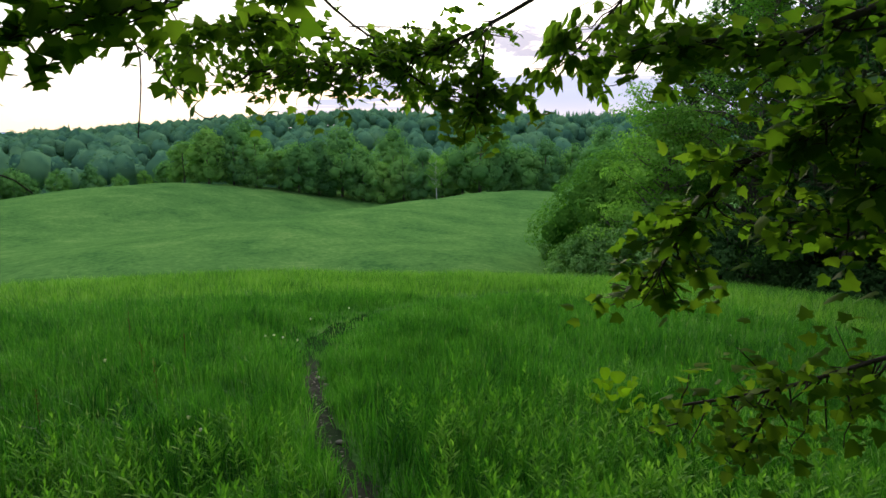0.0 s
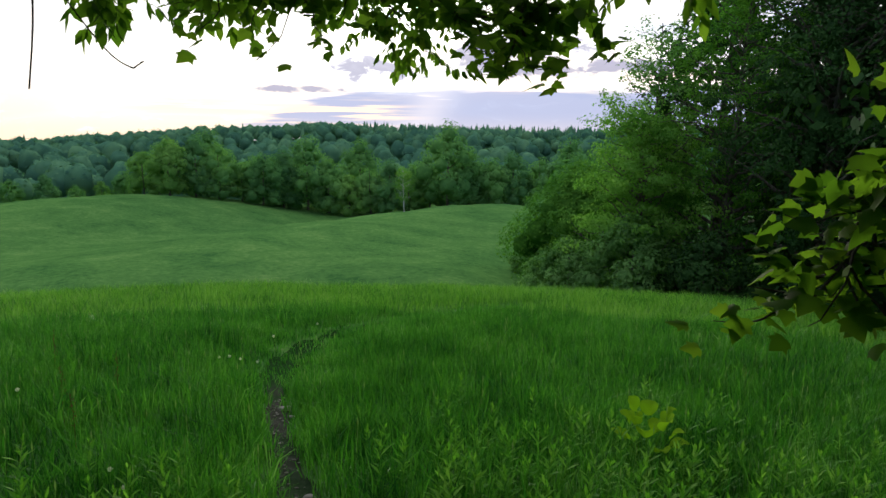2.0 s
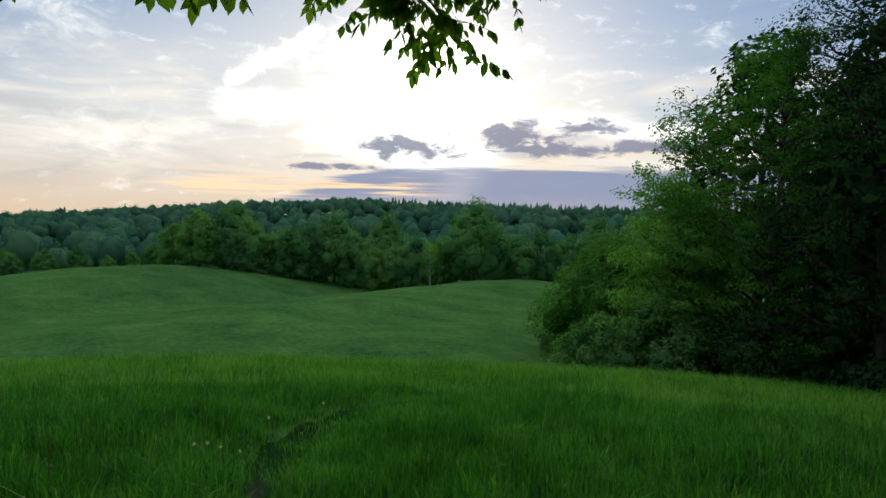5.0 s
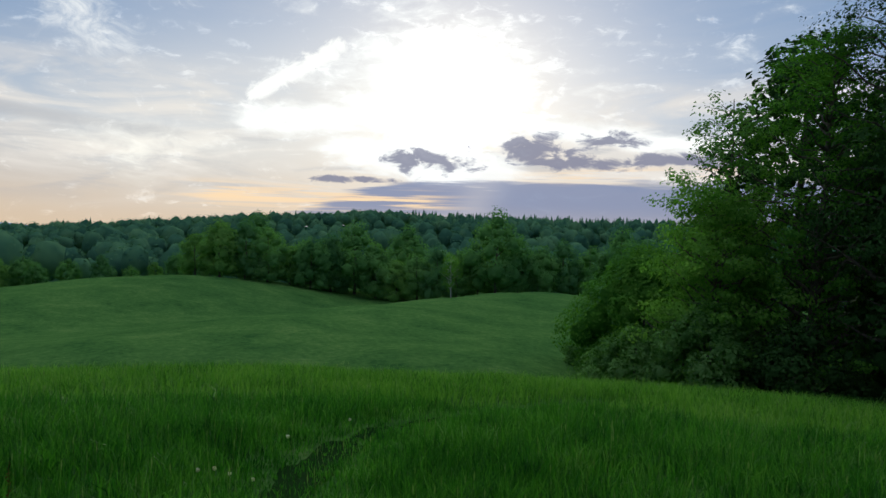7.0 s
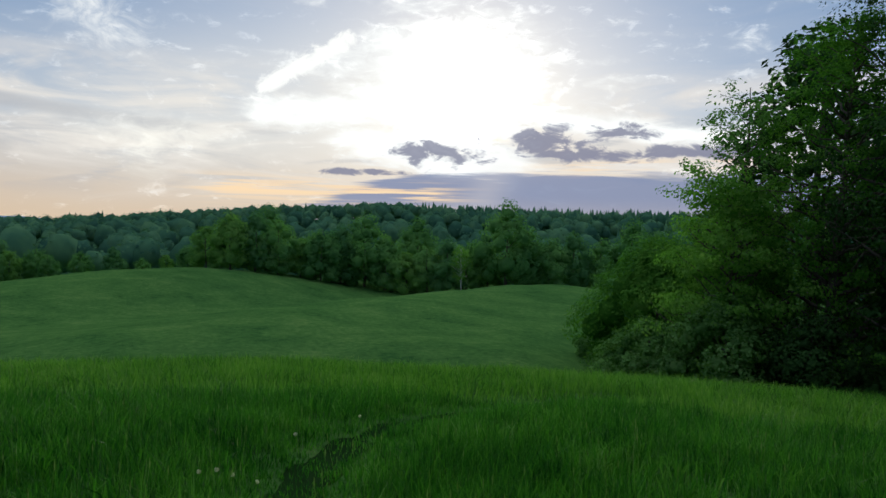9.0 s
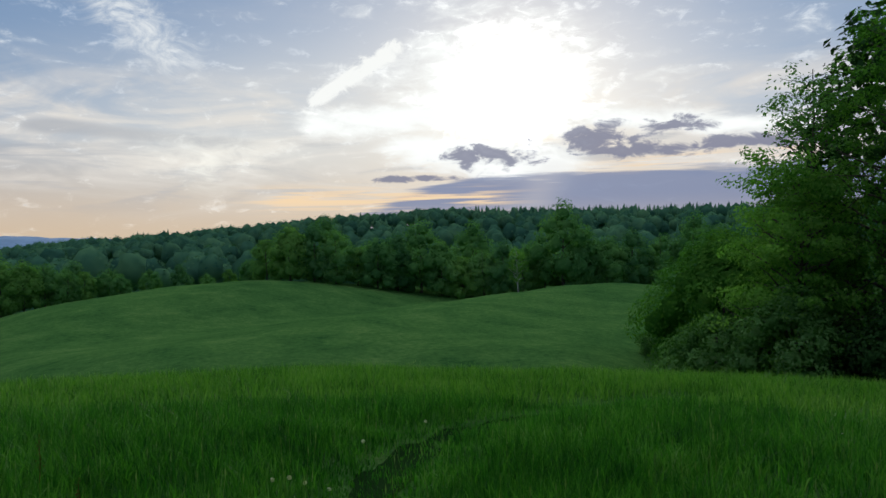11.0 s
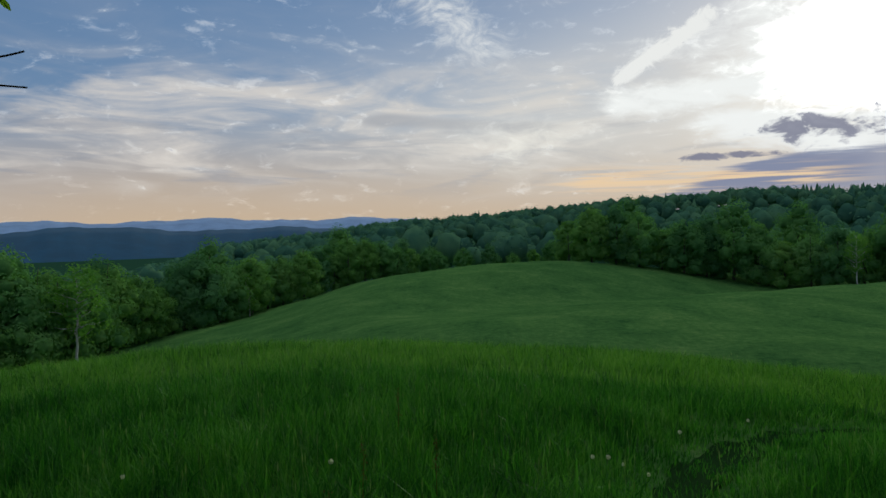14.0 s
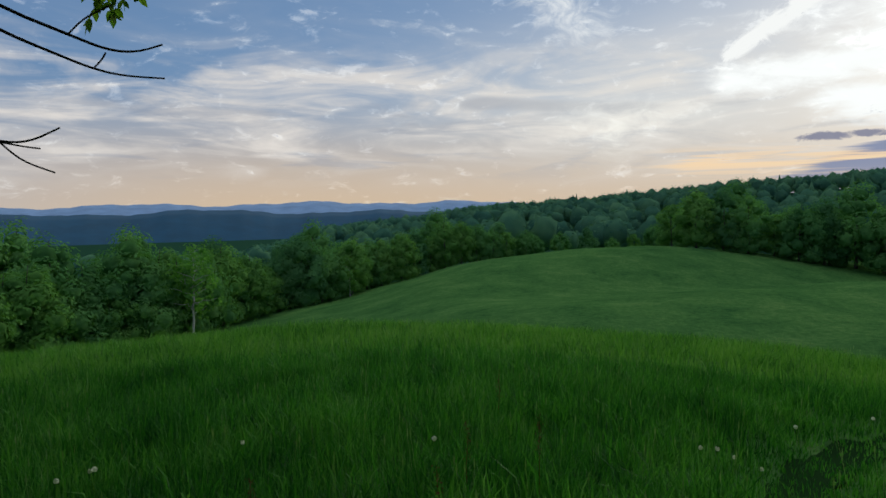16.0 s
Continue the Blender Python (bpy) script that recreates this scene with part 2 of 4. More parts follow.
M_TWIG = bark_of("dark_twig_bark", (0.02, 0.016, 0.012), (0.06, 0.05, 0.04), 20)
M_BIRCH = bark_of("pale_bark", (0.25, 0.24, 0.22), (0.55, 0.53, 0.48), 8)


def ground_material():
    m, nt, b = material("meadow_ground", 0.95)
    geo = nt.nodes.new("ShaderNodeNewGeometry")
    p = geo.outputs["Position"]
    fine = noise_of(nt, p, 2.2, 8, 0.7)
    broad = noise_of(nt, p, 0.16, 8, 0.74, 0.1)
    f = mth(nt, "ADD", mth(nt, "MULTIPLY", fine, 0.45), mth(nt, "MULTIPLY", broad, 0.55))
    c = rgb_ramp(nt, f, [(0.34, (0.024, 0.084, 0.023)), (0.43, (0.047, 0.126, 0.033)), (0.52, (0.071, 0.165, 0.041)), (0.64, (0.120, 0.222, 0.062))])
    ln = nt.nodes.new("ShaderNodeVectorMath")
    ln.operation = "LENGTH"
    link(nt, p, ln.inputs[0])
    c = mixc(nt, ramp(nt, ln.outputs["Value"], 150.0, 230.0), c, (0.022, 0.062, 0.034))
    link(nt, c, b.inputs["Base Color"])
    b.inputs["Specular IOR Level"].default_value = 0.0
    bump = nt.nodes.new("ShaderNodeBump")
    bump.inputs["Strength"].default_value, bump.inputs["Distance"].default_value = 1.0, 0.45
    clods = noise_of(nt, p, 0.8, 6, 0.74, 0.1)
    link(nt, clods, bump.inputs["Height"])
    link(nt, bump.outputs[0], b.inputs["Normal"])
    return m


M_GROUND = ground_material()


# ---------------------------------------------------------------- mesh helpers
def mesh_of(name, verts, faces, mat, smooth=False):
    """A mesh from numpy vertices and one or more arrays of faces."""
    me = bpy.data.meshes.new(name)
    faces = [np.asarray(f, dtype=np.int32) for f in faces if len(f)]
    me.vertices.add(len(verts))
    me.vertices.foreach_set("co", np.ascontiguousarray(verts, dtype=np.float32).ravel())
    loops = np.concatenate([f.ravel() for f in faces])
    sizes = np.concatenate([np.full(len(f), f.shape[1], dtype=np.int32) for f in faces])
    me.loops.add(len(loops))
    me.loops.foreach_set("vertex_index", loops)
    me.polygons.add(len(sizes))
    me.polygons.foreach_set("loop_start", np.concatenate([[0], np.cumsum(sizes)[:-1]]).astype(np.int32))
    me.update(calc_edges=True)
    me.validate()
    me.materials.append(mat)
    if smooth:
        me.polygons.foreach_set("use_smooth", np.ones(len(sizes), dtype=bool))
    return me


def joined(chunks):
    """Joins (verts, [faces]) chunks, faces grouped by their number of corners."""
    vs, fs, base = [], {}, 0
    for v, ff in chunks:
        vs.append(v)
        for f in ff:
            if len(f):
                fs.setdefault(f.shape[1], []).append(f + base)
        base += len(v)
    return np.concatenate(vs), [np.concatenate(f) for f in fs.values()]


def tube(points, radii, sides=7):
    """A tapered tube along a polyline."""
    p, r = np.asarray(points, float), np.asarray(radii, float)
    t = np.gradient(p, axis=0)
    t /= np.linalg.norm(t, axis=1)[:, None] + 1e-9
    ref = np.array([0.31, 0.95, 0.05]) if abs(t[:, 2]).mean() > 0.6 else np.array([0, 0, 1.0])
    u = np.cross(t, ref)
    u /= np.linalg.norm(u, axis=1)[:, None] + 1e-9
    w = np.cross(t, u)
    a = np.linspace(0, 2 * np.pi, sides, endpoint=False)
    ring = p[:, None] + r[:, None, None] * (np.cos(a)[None, :, None] * u[:, None] + np.sin(a)[None, :, None] * w[:, None])
    n = len(p)
    i = np.arange(n - 1)[:, None] * sides
    j = np.arange(sides)[None]
    k = (j + 1) % sides
    f = np.stack([i + j, i + k, i + k + sides, i + j + sides], -1).reshape(-1, 4)
    return ring.reshape(-1, 3), [f]


def bend(a, b, sag, rng, n=8, wob=0.03):
    """A wavering polyline from a to b that sags by sag at its middle."""
    a, b = np.asarray(a, float), np.asarray(b, float)
    s = np.linspace(0, 1, n)[:, None]
    p = a + (b - a) * s
    p[:, 2] -= sag * 4 * (s * (1 - s))[:, 0]
    p[1:-1] += rng.normal(0, wob * np.linalg.norm(b - a), (n - 2, 3))
    return p


def diamonds(c, size, rng, up=0.5, slim=0.55, out=None):
    """Leaf-shaped quads at the centres c, facing mostly up and all ways."""
    n = len(c)
    nor = rng.normal(0, 1, (n, 3))
    nor[:, 2] = np.abs(nor[:, 2]) + up
    if out is not None:
        nor = nor * 0.55 + out * 1.1
    nor /= np.linalg.norm(nor, axis=1)[:, None]
    d = rng.normal(0, 1, (n, 3))
    d[:, 2] -= 0.35
    u = d - nor * (d * nor).sum(1)[:, None]
    u /= np.linalg.norm(u, axis=1)[:, None] + 1e-9
    w = np.cross(nor, u)
    s = (size * rng.uniform(0.65, 1.35, n))[:, None]
    fold = nor * s * 0.12
    v = np.stack([c - u * s * 0.5, c + w * s * slim * 0.5 + fold, c + u * s * 0.5, c - w * s * slim * 0.5 + fold], 1).reshape(-1, 3)
    return v, [np.arange(4 * n).reshape(n, 4)]


# ---------------------------------------------------------------- the lie of the land
CX, CY, CZ = -0.6, 3.9, -0.83


def soft(v, w):
    return w * np.logaddexp(0, v / w)


def bump_at(x, y, cx, cy, sx, sy, h):
    return h * np.exp(-((x - cx) / sx) ** 2 - ((y - cy) / sy) ** 2)


def height(x, y):
    """Height of the ground: a meadow knoll, hollow fields, wooded hills."""
    x, y = np.asarray(x, float), np.asarray(y, float)
    dx, dy = x - CX, y - CY
    r = np.hypot(dx, dy) + 1e-6
    az = np.degrees(np.arctan2(-dx, dy))
    s = np.interp(az, [-180, -120, -70, -35, -18, 0, 25, 51, 74, 110, 150, 180], [-0.21, -0.10, 0.10, 0.105, 0.112, 0.115, 0.098, 0.078, 0.088, 0.10, -0.1, -0.21])
    near = CZ - s * r / (1 + (np.maximum(s, -0.03) < 0) * r / 60)
    near = near - 0.20 * soft(r - 19.0, 2.5) * (np.abs(az) < 125)
    far = -6.9 - 0.030 * (np.minimum(r, 135) - 42)
    q = -dx * math.cos(radians(38)) - dy * math.sin(radians(38))
    far = far - 9.0 * np.tanh(0.31 * soft(q, 4.0) / 9.0)
    far = far + bump_at(x, y, -50, 118, 25, 40, 2.9) + bump_at(x, y, 17, 102, 20, 22, 0.7) - bump_at(x, y, -12, 126, 16, 22, 0.9) - bump_at(x, y, 10, 50, 4.5, 14, 1.5)
    ux, uy = -0.474, -0.880
    along_fold = (x - 10.4) * ux + (y - 108) * uy
    off_fold = (x - 10.4) * uy - (y - 108) * ux
    win = 1 / (1 + np.exp(np.clip(-(along_fold + 14) / 5, -50, 50))) / (1 + np.exp(np.clip((along_fold - 66) / 8, -50, 50)))
    far = far + win * (1.3 * np.exp(-((off_fold - 1) / 10) ** 2) - 2.5 * np.exp(-((off_fold - 27) / 14) ** 2))
    far = far - 0.10 * soft(r - 140, 8) + 0.10 * soft(r - 215, 12)
    ridge = np.interp(az, [-180, -60, -40, -15, 8, 16, 24, 35, 43, 50, 58, 70, 110, 180], [30, 12, 8, 9.5, 13.5, 8, 0, -9, -10, -18, -42, -70, -60, 30])
    up = np.clip((r - 200) / 450, 0, 1)
    far = far + (ridge + 17) * up * up * (3 - 2 * up) - 0.13 * soft(r - 680, 30) * (r < 1400) - 0.13 * 720 * (r >= 1400)
    far = np.maximum(far, -95)
    k = np.clip((r - 20) / 26, 0, 1)
    k = np.where(np.abs(az) < 125, k * k * (3 - 2 * k), np.clip((r - 60) / 120, 0, 1))
    z = near * (1 - k) + far * k
    return z + 0.04 * np.sin(x * 0.9 + 1.3 * np.sin(y * 0.6)) * np.clip(r / 6, 0.2, 1) * (r < 60) + 0.10 * np.sin(x * 0.23 + y * 0.31) * np.clip((r - 25) / 20, 0, 1)


TRAIL = [(0.4, -1.5), (0.05, 0.5), (-0.3, 2.4), (-0.53, 4.1), (-0.97, 5.45), (-1.34, 6.75), (-1.64, 8.0), (-1.86, 9.2), (-1.92, 10.4), (-1.65, 12.0), (-0.95, 13.2), (0.6, 14.9), (2.2, 16.0)]


def trail_points(n=140):
    p = np.array(TRAIL, float)
    t = np.linspace(0, len(p) - 1.001, n)
    i = t.astype(int)
    f = (t - i)[:, None]
    g = np.vstack([2 * p[0] - p[1], p, 2 * p[-1] - p[-2]])
    a, b, c, d = g[i], g[i + 1], g[i + 2], g[np.minimum(i + 3, len(g) - 1)]
    return 0.5 * (2 * b + (c - a) * f + (2 * a - 5 * b + 4 * c - d) * f ** 2 + (3 * b - a - 3 * c + d) * f ** 3)


TRAIL_LINE = trail_points()


def trail_distance(x, y):
    out = np.full(len(x), 1e9)
    for p in TRAIL_LINE:
        out = np.minimum(out, (x - p[0]) ** 2 + (y - p[1]) ** 2)
    return np.sqrt(out)


def furrow(x, y):
    """How far the trodden trail is sunk into the turf."""
    deep = np.interp(y, [7.5, 9.5], [0.06, 0.15])
    return deep * np.exp(-(trail_distance(np.atleast_1d(x), np.atleast_1d(y)) / 0.28) ** 2)


def build_ground():
    radii = np.concatenate([[0.0], np.linspace(0.4, 60, 110), np.geomspace(62, 4800, 90)])
    steps = 288
    a = np.linspace(0, 2 * np.pi, steps, endpoint=False)
    x = CX - np.outer(radii, np.sin(a))
    y = CY + np.outer(radii, np.cos(a))
    z = height(x.ravel(), y.ravel())
    z -= furrow(x.ravel(), y.ravel()) + 0.02
    v = np.stack([x.ravel(), y.ravel(), z], -1)
    n = len(radii)
    i = np.arange(n - 1)[:, None] * steps
    j = np.arange(steps)[None]
    k = (j + 1) % steps
    f = np.stack([i + j, i + steps + j, i + steps + k, i + k], -1).reshape(-1, 4)
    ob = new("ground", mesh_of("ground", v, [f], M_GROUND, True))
    tagged(ob, "rolling green meadow ground running down to wooded hills", "ground", kind="structure")


build_ground()


def grass_blades(x, y, hgt, wid, rng, lean=0.35):
    """Two-piece bent blades, rooted at x, y."""
    n = len(x)
    z = height(x, y) - 0.02
    root = np.stack([x, y, z], -1)
    a = rng.uniform(0, 2 * np.pi, n)
    u = np.stack([np.cos(a), np.sin(a), np.zeros(n)], -1)
    b = rng.uniform(0, 2 * np.pi, n)
    k = rng.uniform(0.05, lean, n) * hgt
    d = np.stack([np.cos(b) * k, np.sin(b) * k, np.zeros(n)], -1)
    upv = np.array([0, 0, 1.0])
    w = (wid * rng.uniform(0.6, 1.3, n))[:, None]
    h = (hgt * rng.uniform(0.55, 1.15, n))[:, None]
    mid = root + upv * h * 0.55 + d * 0.3
    tip = root + upv * h * (1 - 0.25 * (k / hgt)[:, None]) + d
    v = np.stack([root - u * w * 0.5, root + u * w * 0.5, mid + u * w * 0.42, mid - u * w * 0.42, tip], 1).reshape(-1, 3)
    i = np.arange(n)[:, None] * 5
    return v, [i + np.array([0, 1, 2, 3]), i + np.array([3, 2, 4])]


def ring_points(n, r0, r1, a0, a1, rng):
    r = np.sqrt(rng.uniform(r0 * r0, r1 * r1, n))
    a = np.radians(rng.uniform(a0, a1, n))
    return CX - r * np.sin(a), CY + r * np.cos(a)


def patchy(x, y, size, seed):
    """Smooth random values 0 to 1 over the plan, in patches of that size."""
    rng = np.random.default_rng(seed)
    g = rng.uniform(0, 1, (128, 128))
    u, w = np.asarray(x) / size + 500.3, np.asarray(y) / size + 500.7
    i, j = np.floor(u).astype(int), np.floor(w).astype(int)
    fu, fw = u - i, w - j
    fu, fw = fu * fu * (3 - 2 * fu), fw * fw * (3 - 2 * fw)
    i, j = i % 127, j % 127
    return (g[i, j] * (1 - fu) + g[i + 1, j] * fu) * (1 - fw) + (g[i, j + 1] * (1 - fu) + g[i + 1, j + 1] * fu) * fw


def build_grass():
    rng = np.random.default_rng(5)
    chunks = []
    for n, r0, r1, h, w in ((98000, 0.3, 6, 0.33, 0.0085), (96000, 6, 11, 0.37, 0.0115), (96000, 11, 21, 0.37, 0.018), (30000, 21, 38, 0.33, 0.04)):
        x, y = ring_points(n, r0, r1, -62 if r0 > 3 else -130, 92 if r0 > 3 else 130, rng)
        td = trail_distance(x, y)
        keep = td > np.where(y > 8.6, np.where(rng.uniform(0, 1, len(x)) < 0.4, 0.0, rng.uniform(0.10, 0.30, len(x))), rng.uniform(0.04, 0.16, len(x)))
        keep &= rng.uniform(0, 1, len(x)) < 0.22 + 1.15 * patchy(x, y, 0.30, 2)
        keep &= rng.uniform(0, 1, len(x)) < np.interp(np.hypot(x - CX, y - CY), [22, 37], [1.0, 0.12])
        x, y, td = x[keep], y[keep], td[keep]
        tall = 0.4 * patchy(x, y, 1.6, 3) + 0.6 * patchy(x, y, 0.28, 4)
        hh = h * (0.55 + 0.85 * tall) * np.where(y > 8.6, np.clip(0.22 + 0.70 * (td - 0.22) / 0.8, 0.22, 1.0), np.clip(0.6 + td * 1.0, 0, 1))
        chunks.append(grass_blades(x, y, hh, w, rng, 0.75))
    # long arching blades among the fine ones
    x, y = ring_points(17000, 0.6, 10, -75, 95, rng)
    keep = (trail_distance(x, y) > np.where(y > 8.6, 0.9, 0.2)) & (rng.uniform(0, 1, len(x)) < 0.3 + patchy(x, y, 0.8, 9))
    x, y = x[keep], y[keep]
    chunks.insert(0, grass_blades(x, y, 0.34 + 0.16 * patchy(x, y, 1.0, 10), 0.0120, rng, 0.85))
    # thin stalks with seed heads
    x, y = ring_points(2600, 1.0, 15, -70, 92, rng)
    keep = trail_distance(x, y) > 0.25
    x, y = x[keep], y[keep]
    h = rng.uniform(0.30, 0.46, len(x))
    z = height(x, y)
    top = np.stack([x + rng.normal(0, 0.04, len(x)), y + rng.normal(0, 0.04, len(x)), z + h], -1)
    root = np.stack([x, y, z], -1)
    side = np.stack([rng.normal(0, 1, len(x)), rng.normal(0, 1, len(x)), np.zeros(len(x))], -1)
    side = side / np.linalg.norm(side, axis=1)[:, None] * 0.0015
    stalk = np.stack([root - side, root + side, top + side * 0.6, top - side * 0.6], 1).reshape(-1, 3)
    head = np.stack([top - [0, 0, 0.02], top + side * 4.0 + [0, 0, 0.02], top + [0, 0, 0.065], top - side * 4.0 + [0, 0, 0.02]], 1).reshape(-1, 3)
    quads = np.arange(4 * len(x)).reshape(-1, 4)
    v, f = joined([(stalk, [quads]), (head, [quads])])
    tagged(new("grass_seed_heads", mesh_of("grass_seed_heads", v, f, M_STRAW)), "thin pale grass stalks with small seed heads", "grass", kind="stuff")
    for name, group, mat, label in (("meadow_grass", chunks[:3], M_GRASS, "knee-high lush green meadow grass"), ("backlit_crest_grass", chunks[3:], M_CREST_LIT, "meadow grass on the crest of the knoll, coloured lighter for backlight")):
        v, f = joined(group)
        tagged(new(name, mesh_of(name, v, f, mat)), label, "grass", kind="stuff")


build_grass()


# ---------------------------------------------------------------- trees
def tree_shape(seed, h, r, first, limbs, leaves, size, spread=0.5, flat=0.45, lean=0.0, up=0.3, low=0.6, thick=1.0, line=None):
    """Wood and leaves of a broadleaf tree: limbs from first * h up, leaf clumps along their outer part."""
    rng = np.random.default_rng(seed)
    top = np.array([rng.normal(0, 0.03) * h + lean, rng.normal(0, 0.03) * h, h * 0.93])
    tp = bend((0, 0, -0.6), top, 0, rng, 9, 0.010)
    rad = np.interp(np.linspace(0, 1, 9), [0, 0.1, 1], [thick * (h * 0.020 + 0.05), thick * (h * 0.014 + 0.02), 0.02])
    wood = [tube(tp, rad, 9)] if line is None else []
    tp = tp if line is None else line
    clumps, weight = [], []
    for i in range(limbs):
        s = first + (0.97 - first) * (i + rng.uniform(0, 1)) / limbs
        p = np.array([np.interp(s, np.linspace(0, 1, 9), tp[:, k]) for k in range(3)])
        q = (s - first) / (1 - first)
        reach = r * np.interp(q, [0, 0.3, 0.6, 1], [low, 1.0, 0.9, 0.35]) * rng.uniform(0.72, 1.15)
        ang = i * 2.4 + rng.uniform(-0.6, 0.6)
        rise = reach * rng.uniform(0.15, 0.75)
        e = p + np.array([math.cos(ang) * reach, math.sin(ang) * reach, rise])
        lp = bend(p, e, rng.uniform(-0.1, 0.1) * reach, rng, 6, 0.03)
        wood.append(tube(lp, np.linspace(thick * (0.012 * h * (1.1 - q) * 0.5 + 0.02), 0.010, 6), 5))
        for k in range(rng.integers(3, 6)):
            f = rng.uniform(0.35, 1.08)
            c = p + (e - p) * f + rng.normal(0, 0.16 * reach + 0.1, 3)
            if c[2] > 0.5:
                clumps.append(c)
                weight.append(0.4 + f)
    clumps, weight = np.array(clumps), np.array(weight)
    pick = rng.choice(len(clumps), leaves, p=weight / weight.sum())
    rad = rng.uniform(0.6, 1.3, len(clumps))[pick] * spread * r * 0.55
    off = rng.normal(0, 1, (leaves, 3))
    off /= np.linalg.norm(off, axis=1)[:, None]
    off *= (rng.uniform(0, 1, leaves) ** 0.45 * rad)[:, None]
    off[:, 2] *= flat
    c = clumps[pick] + off
    c[:, 2] = np.maximum(c[:, 2], 0.15)
    mid = np.array([0, 0, h * 0.5])
    out = off / (np.linalg.norm(off, axis=1)[:, None] + 1e-6) + 0.7 * (c - mid) / (np.linalg.norm(c - mid, axis=1)[:, None] + 1e-6)
    return joined(wood), diamonds(c, size, rng, up, 0.6, out)


def ico_ball(cuts):
    bm = bmesh.new()
    bmesh.ops.create_icosphere(bm, subdivisions=cuts, radius=1.0)
    v = np.array([x.co for x in bm.verts])
    f = np.array([[x.index for x in q.verts] for q in bm.faces])
    bm.free()
    return v, f


BALL_V, BALL_F = ico_ball(2)
KNOB = ico_ball(1)


def lumps(c, rad, rng, squash=1.0, jag=0.16, ball=None):
    """Uneven leafy lumps at the centres c."""
    bv, bf = ball or (BALL_V, BALL_F)
    n, k = len(c), len(bv)
    u = bv[None] * (rad[:, None, None] * rng.uniform(1 - jag, 1 + jag, (n, k, 1))) * np.array([1, 1, squash])
    v = (c[:, None] + u).reshape(-1, 3)
    return v, [(bf[None] + (np.arange(n) * k)[:, None, None]).reshape(-1, 3)]


def lobed_shape(seed, h, r, lobes, leaves, size, low=0.16, tall=0.9, rough=0.35, lobe=1.0, core=0.48):
    """Wood and leaves of a full round tree: overlapping leafy lobes round a trunk."""
    rng = np.random.default_rng(seed)
    q = np.sort(rng.uniform(0, 1, lobes)) ** 0.9
    a = np.arange(lobes) * 2.4 + rng.uniform(-0.5, 0.5, lobes)
    wide = r * np.interp(q, [0, 0.35, 0.7, 1], [0.80, 1.0, 0.80, 0.25])
    rad = lobe * r * rng.uniform(0.20, 0.36, lobes) * (1.05 - 0.30 * q)
    reach = np.maximum(wide - rad * 0.55, 0) * rng.uniform(0.6, 1.1, lobes)
    c = np.stack([np.cos(a) * reach, np.sin(a) * reach, h * (low + (tall - low) * q) - rad * 0.3], -1)
    pick = rng.choice(lobes, leaves * 2, p=rad ** 2 / (rad ** 2).sum())
    d = rng.normal(0, 1, (leaves * 2, 3))
    d[:, 2] += 0.35
    d /= np.linalg.norm(d, axis=1)[:, None]
    f = 1.06 - 0.42 * rng.uniform(0, 1, leaves * 2) ** 2.2
    lump = 1 + 0.16 * np.sin(d[:, 0] * 5 + pick) * np.sin(d[:, 1] * 6 + 2 * pick) + 0.10 * np.sin(d[:, 2] * 9 + pick)
    p = c[pick] + d * (rad[pick] * f * lump)[:, None] * np.array([1, 1, 0.92])
    deep = np.full(len(p), 9.0)
    for i in range(lobes):
        m = pick != i
        deep[m] = np.minimum(deep[m], np.linalg.norm(p[m] - c[i], axis=1) / rad[i])
    ok = np.nonzero((deep > 0.7) & (p[:, 2] > 0.1))[0][:leaves]
    p, d = p[ok], d[ok]
    g = p - np.array([0, 0, h * 0.45])
    out = d + 0.5 * g / (np.linalg.norm(g, axis=1)[:, None] + 1e-6)
    tp = bend((0, 0, -0.6), (rng.normal(0, 0.02) * h, 0, h * 0.86), 0, rng, 8, 0.01)
    wood = [tube(tp, np.linspace(h * 0.017 + 0.04, 0.03, 8), 8)]
    for i in range(0, lobes, 6):
        z0 = max(h * 0.08, c[i][2] - rad[i] - reach[i] * 0.4)
        wood.append(tube(bend(along_line(tp, z0), c[i], 0.0, rng, 5, 0.03), np.linspace(0.008 * h * 0.7, 0.015, 5), 5))
    fill = lumps(c * np.array([0.92, 0.92, 0.97]), rad * core, rng, 0.92, 0.3, KNOB)
    return joined(wood), joined([fill, diamonds(p, size, rng, 0.2, 0.65, out * (1.0 - rough))])


def along_line(tp, z):
    return np.array([np.interp(z, tp[:, 2], tp[:, k]) for k in range(3)])


def tree_thing(name, seed, leaf_mat, wood_mat, label, group, **kw):
    (wv, wf), (lv, lf) = (lobed_shape if "lobes" in kw else tree_shape)(seed, **kw)
    base = new(name)
    tagged(base, label, "tree" if "tree" in name else "shrub", group)
    for part_name, me in (("trunk", mesh_of("trunk", wv, wf, wood_mat, True)), ("crown", mesh_of("crown", lv, lf, leaf_mat))):
        new(part_name, me).parent = base
    return base


def at(x, y, turn=0.0, s=1.0, sz=None):
    m = Matrix.Translation((x, y, float(height(x, y)))) @ Matrix.Rotation(turn, 4, "Z")
    return m @ Matrix.Diagonal((s, s, sz or s, 1))


def polar(az, r):
    return CX - r * math.sin(radians(az)), CY + r * math.cos(radians(az))


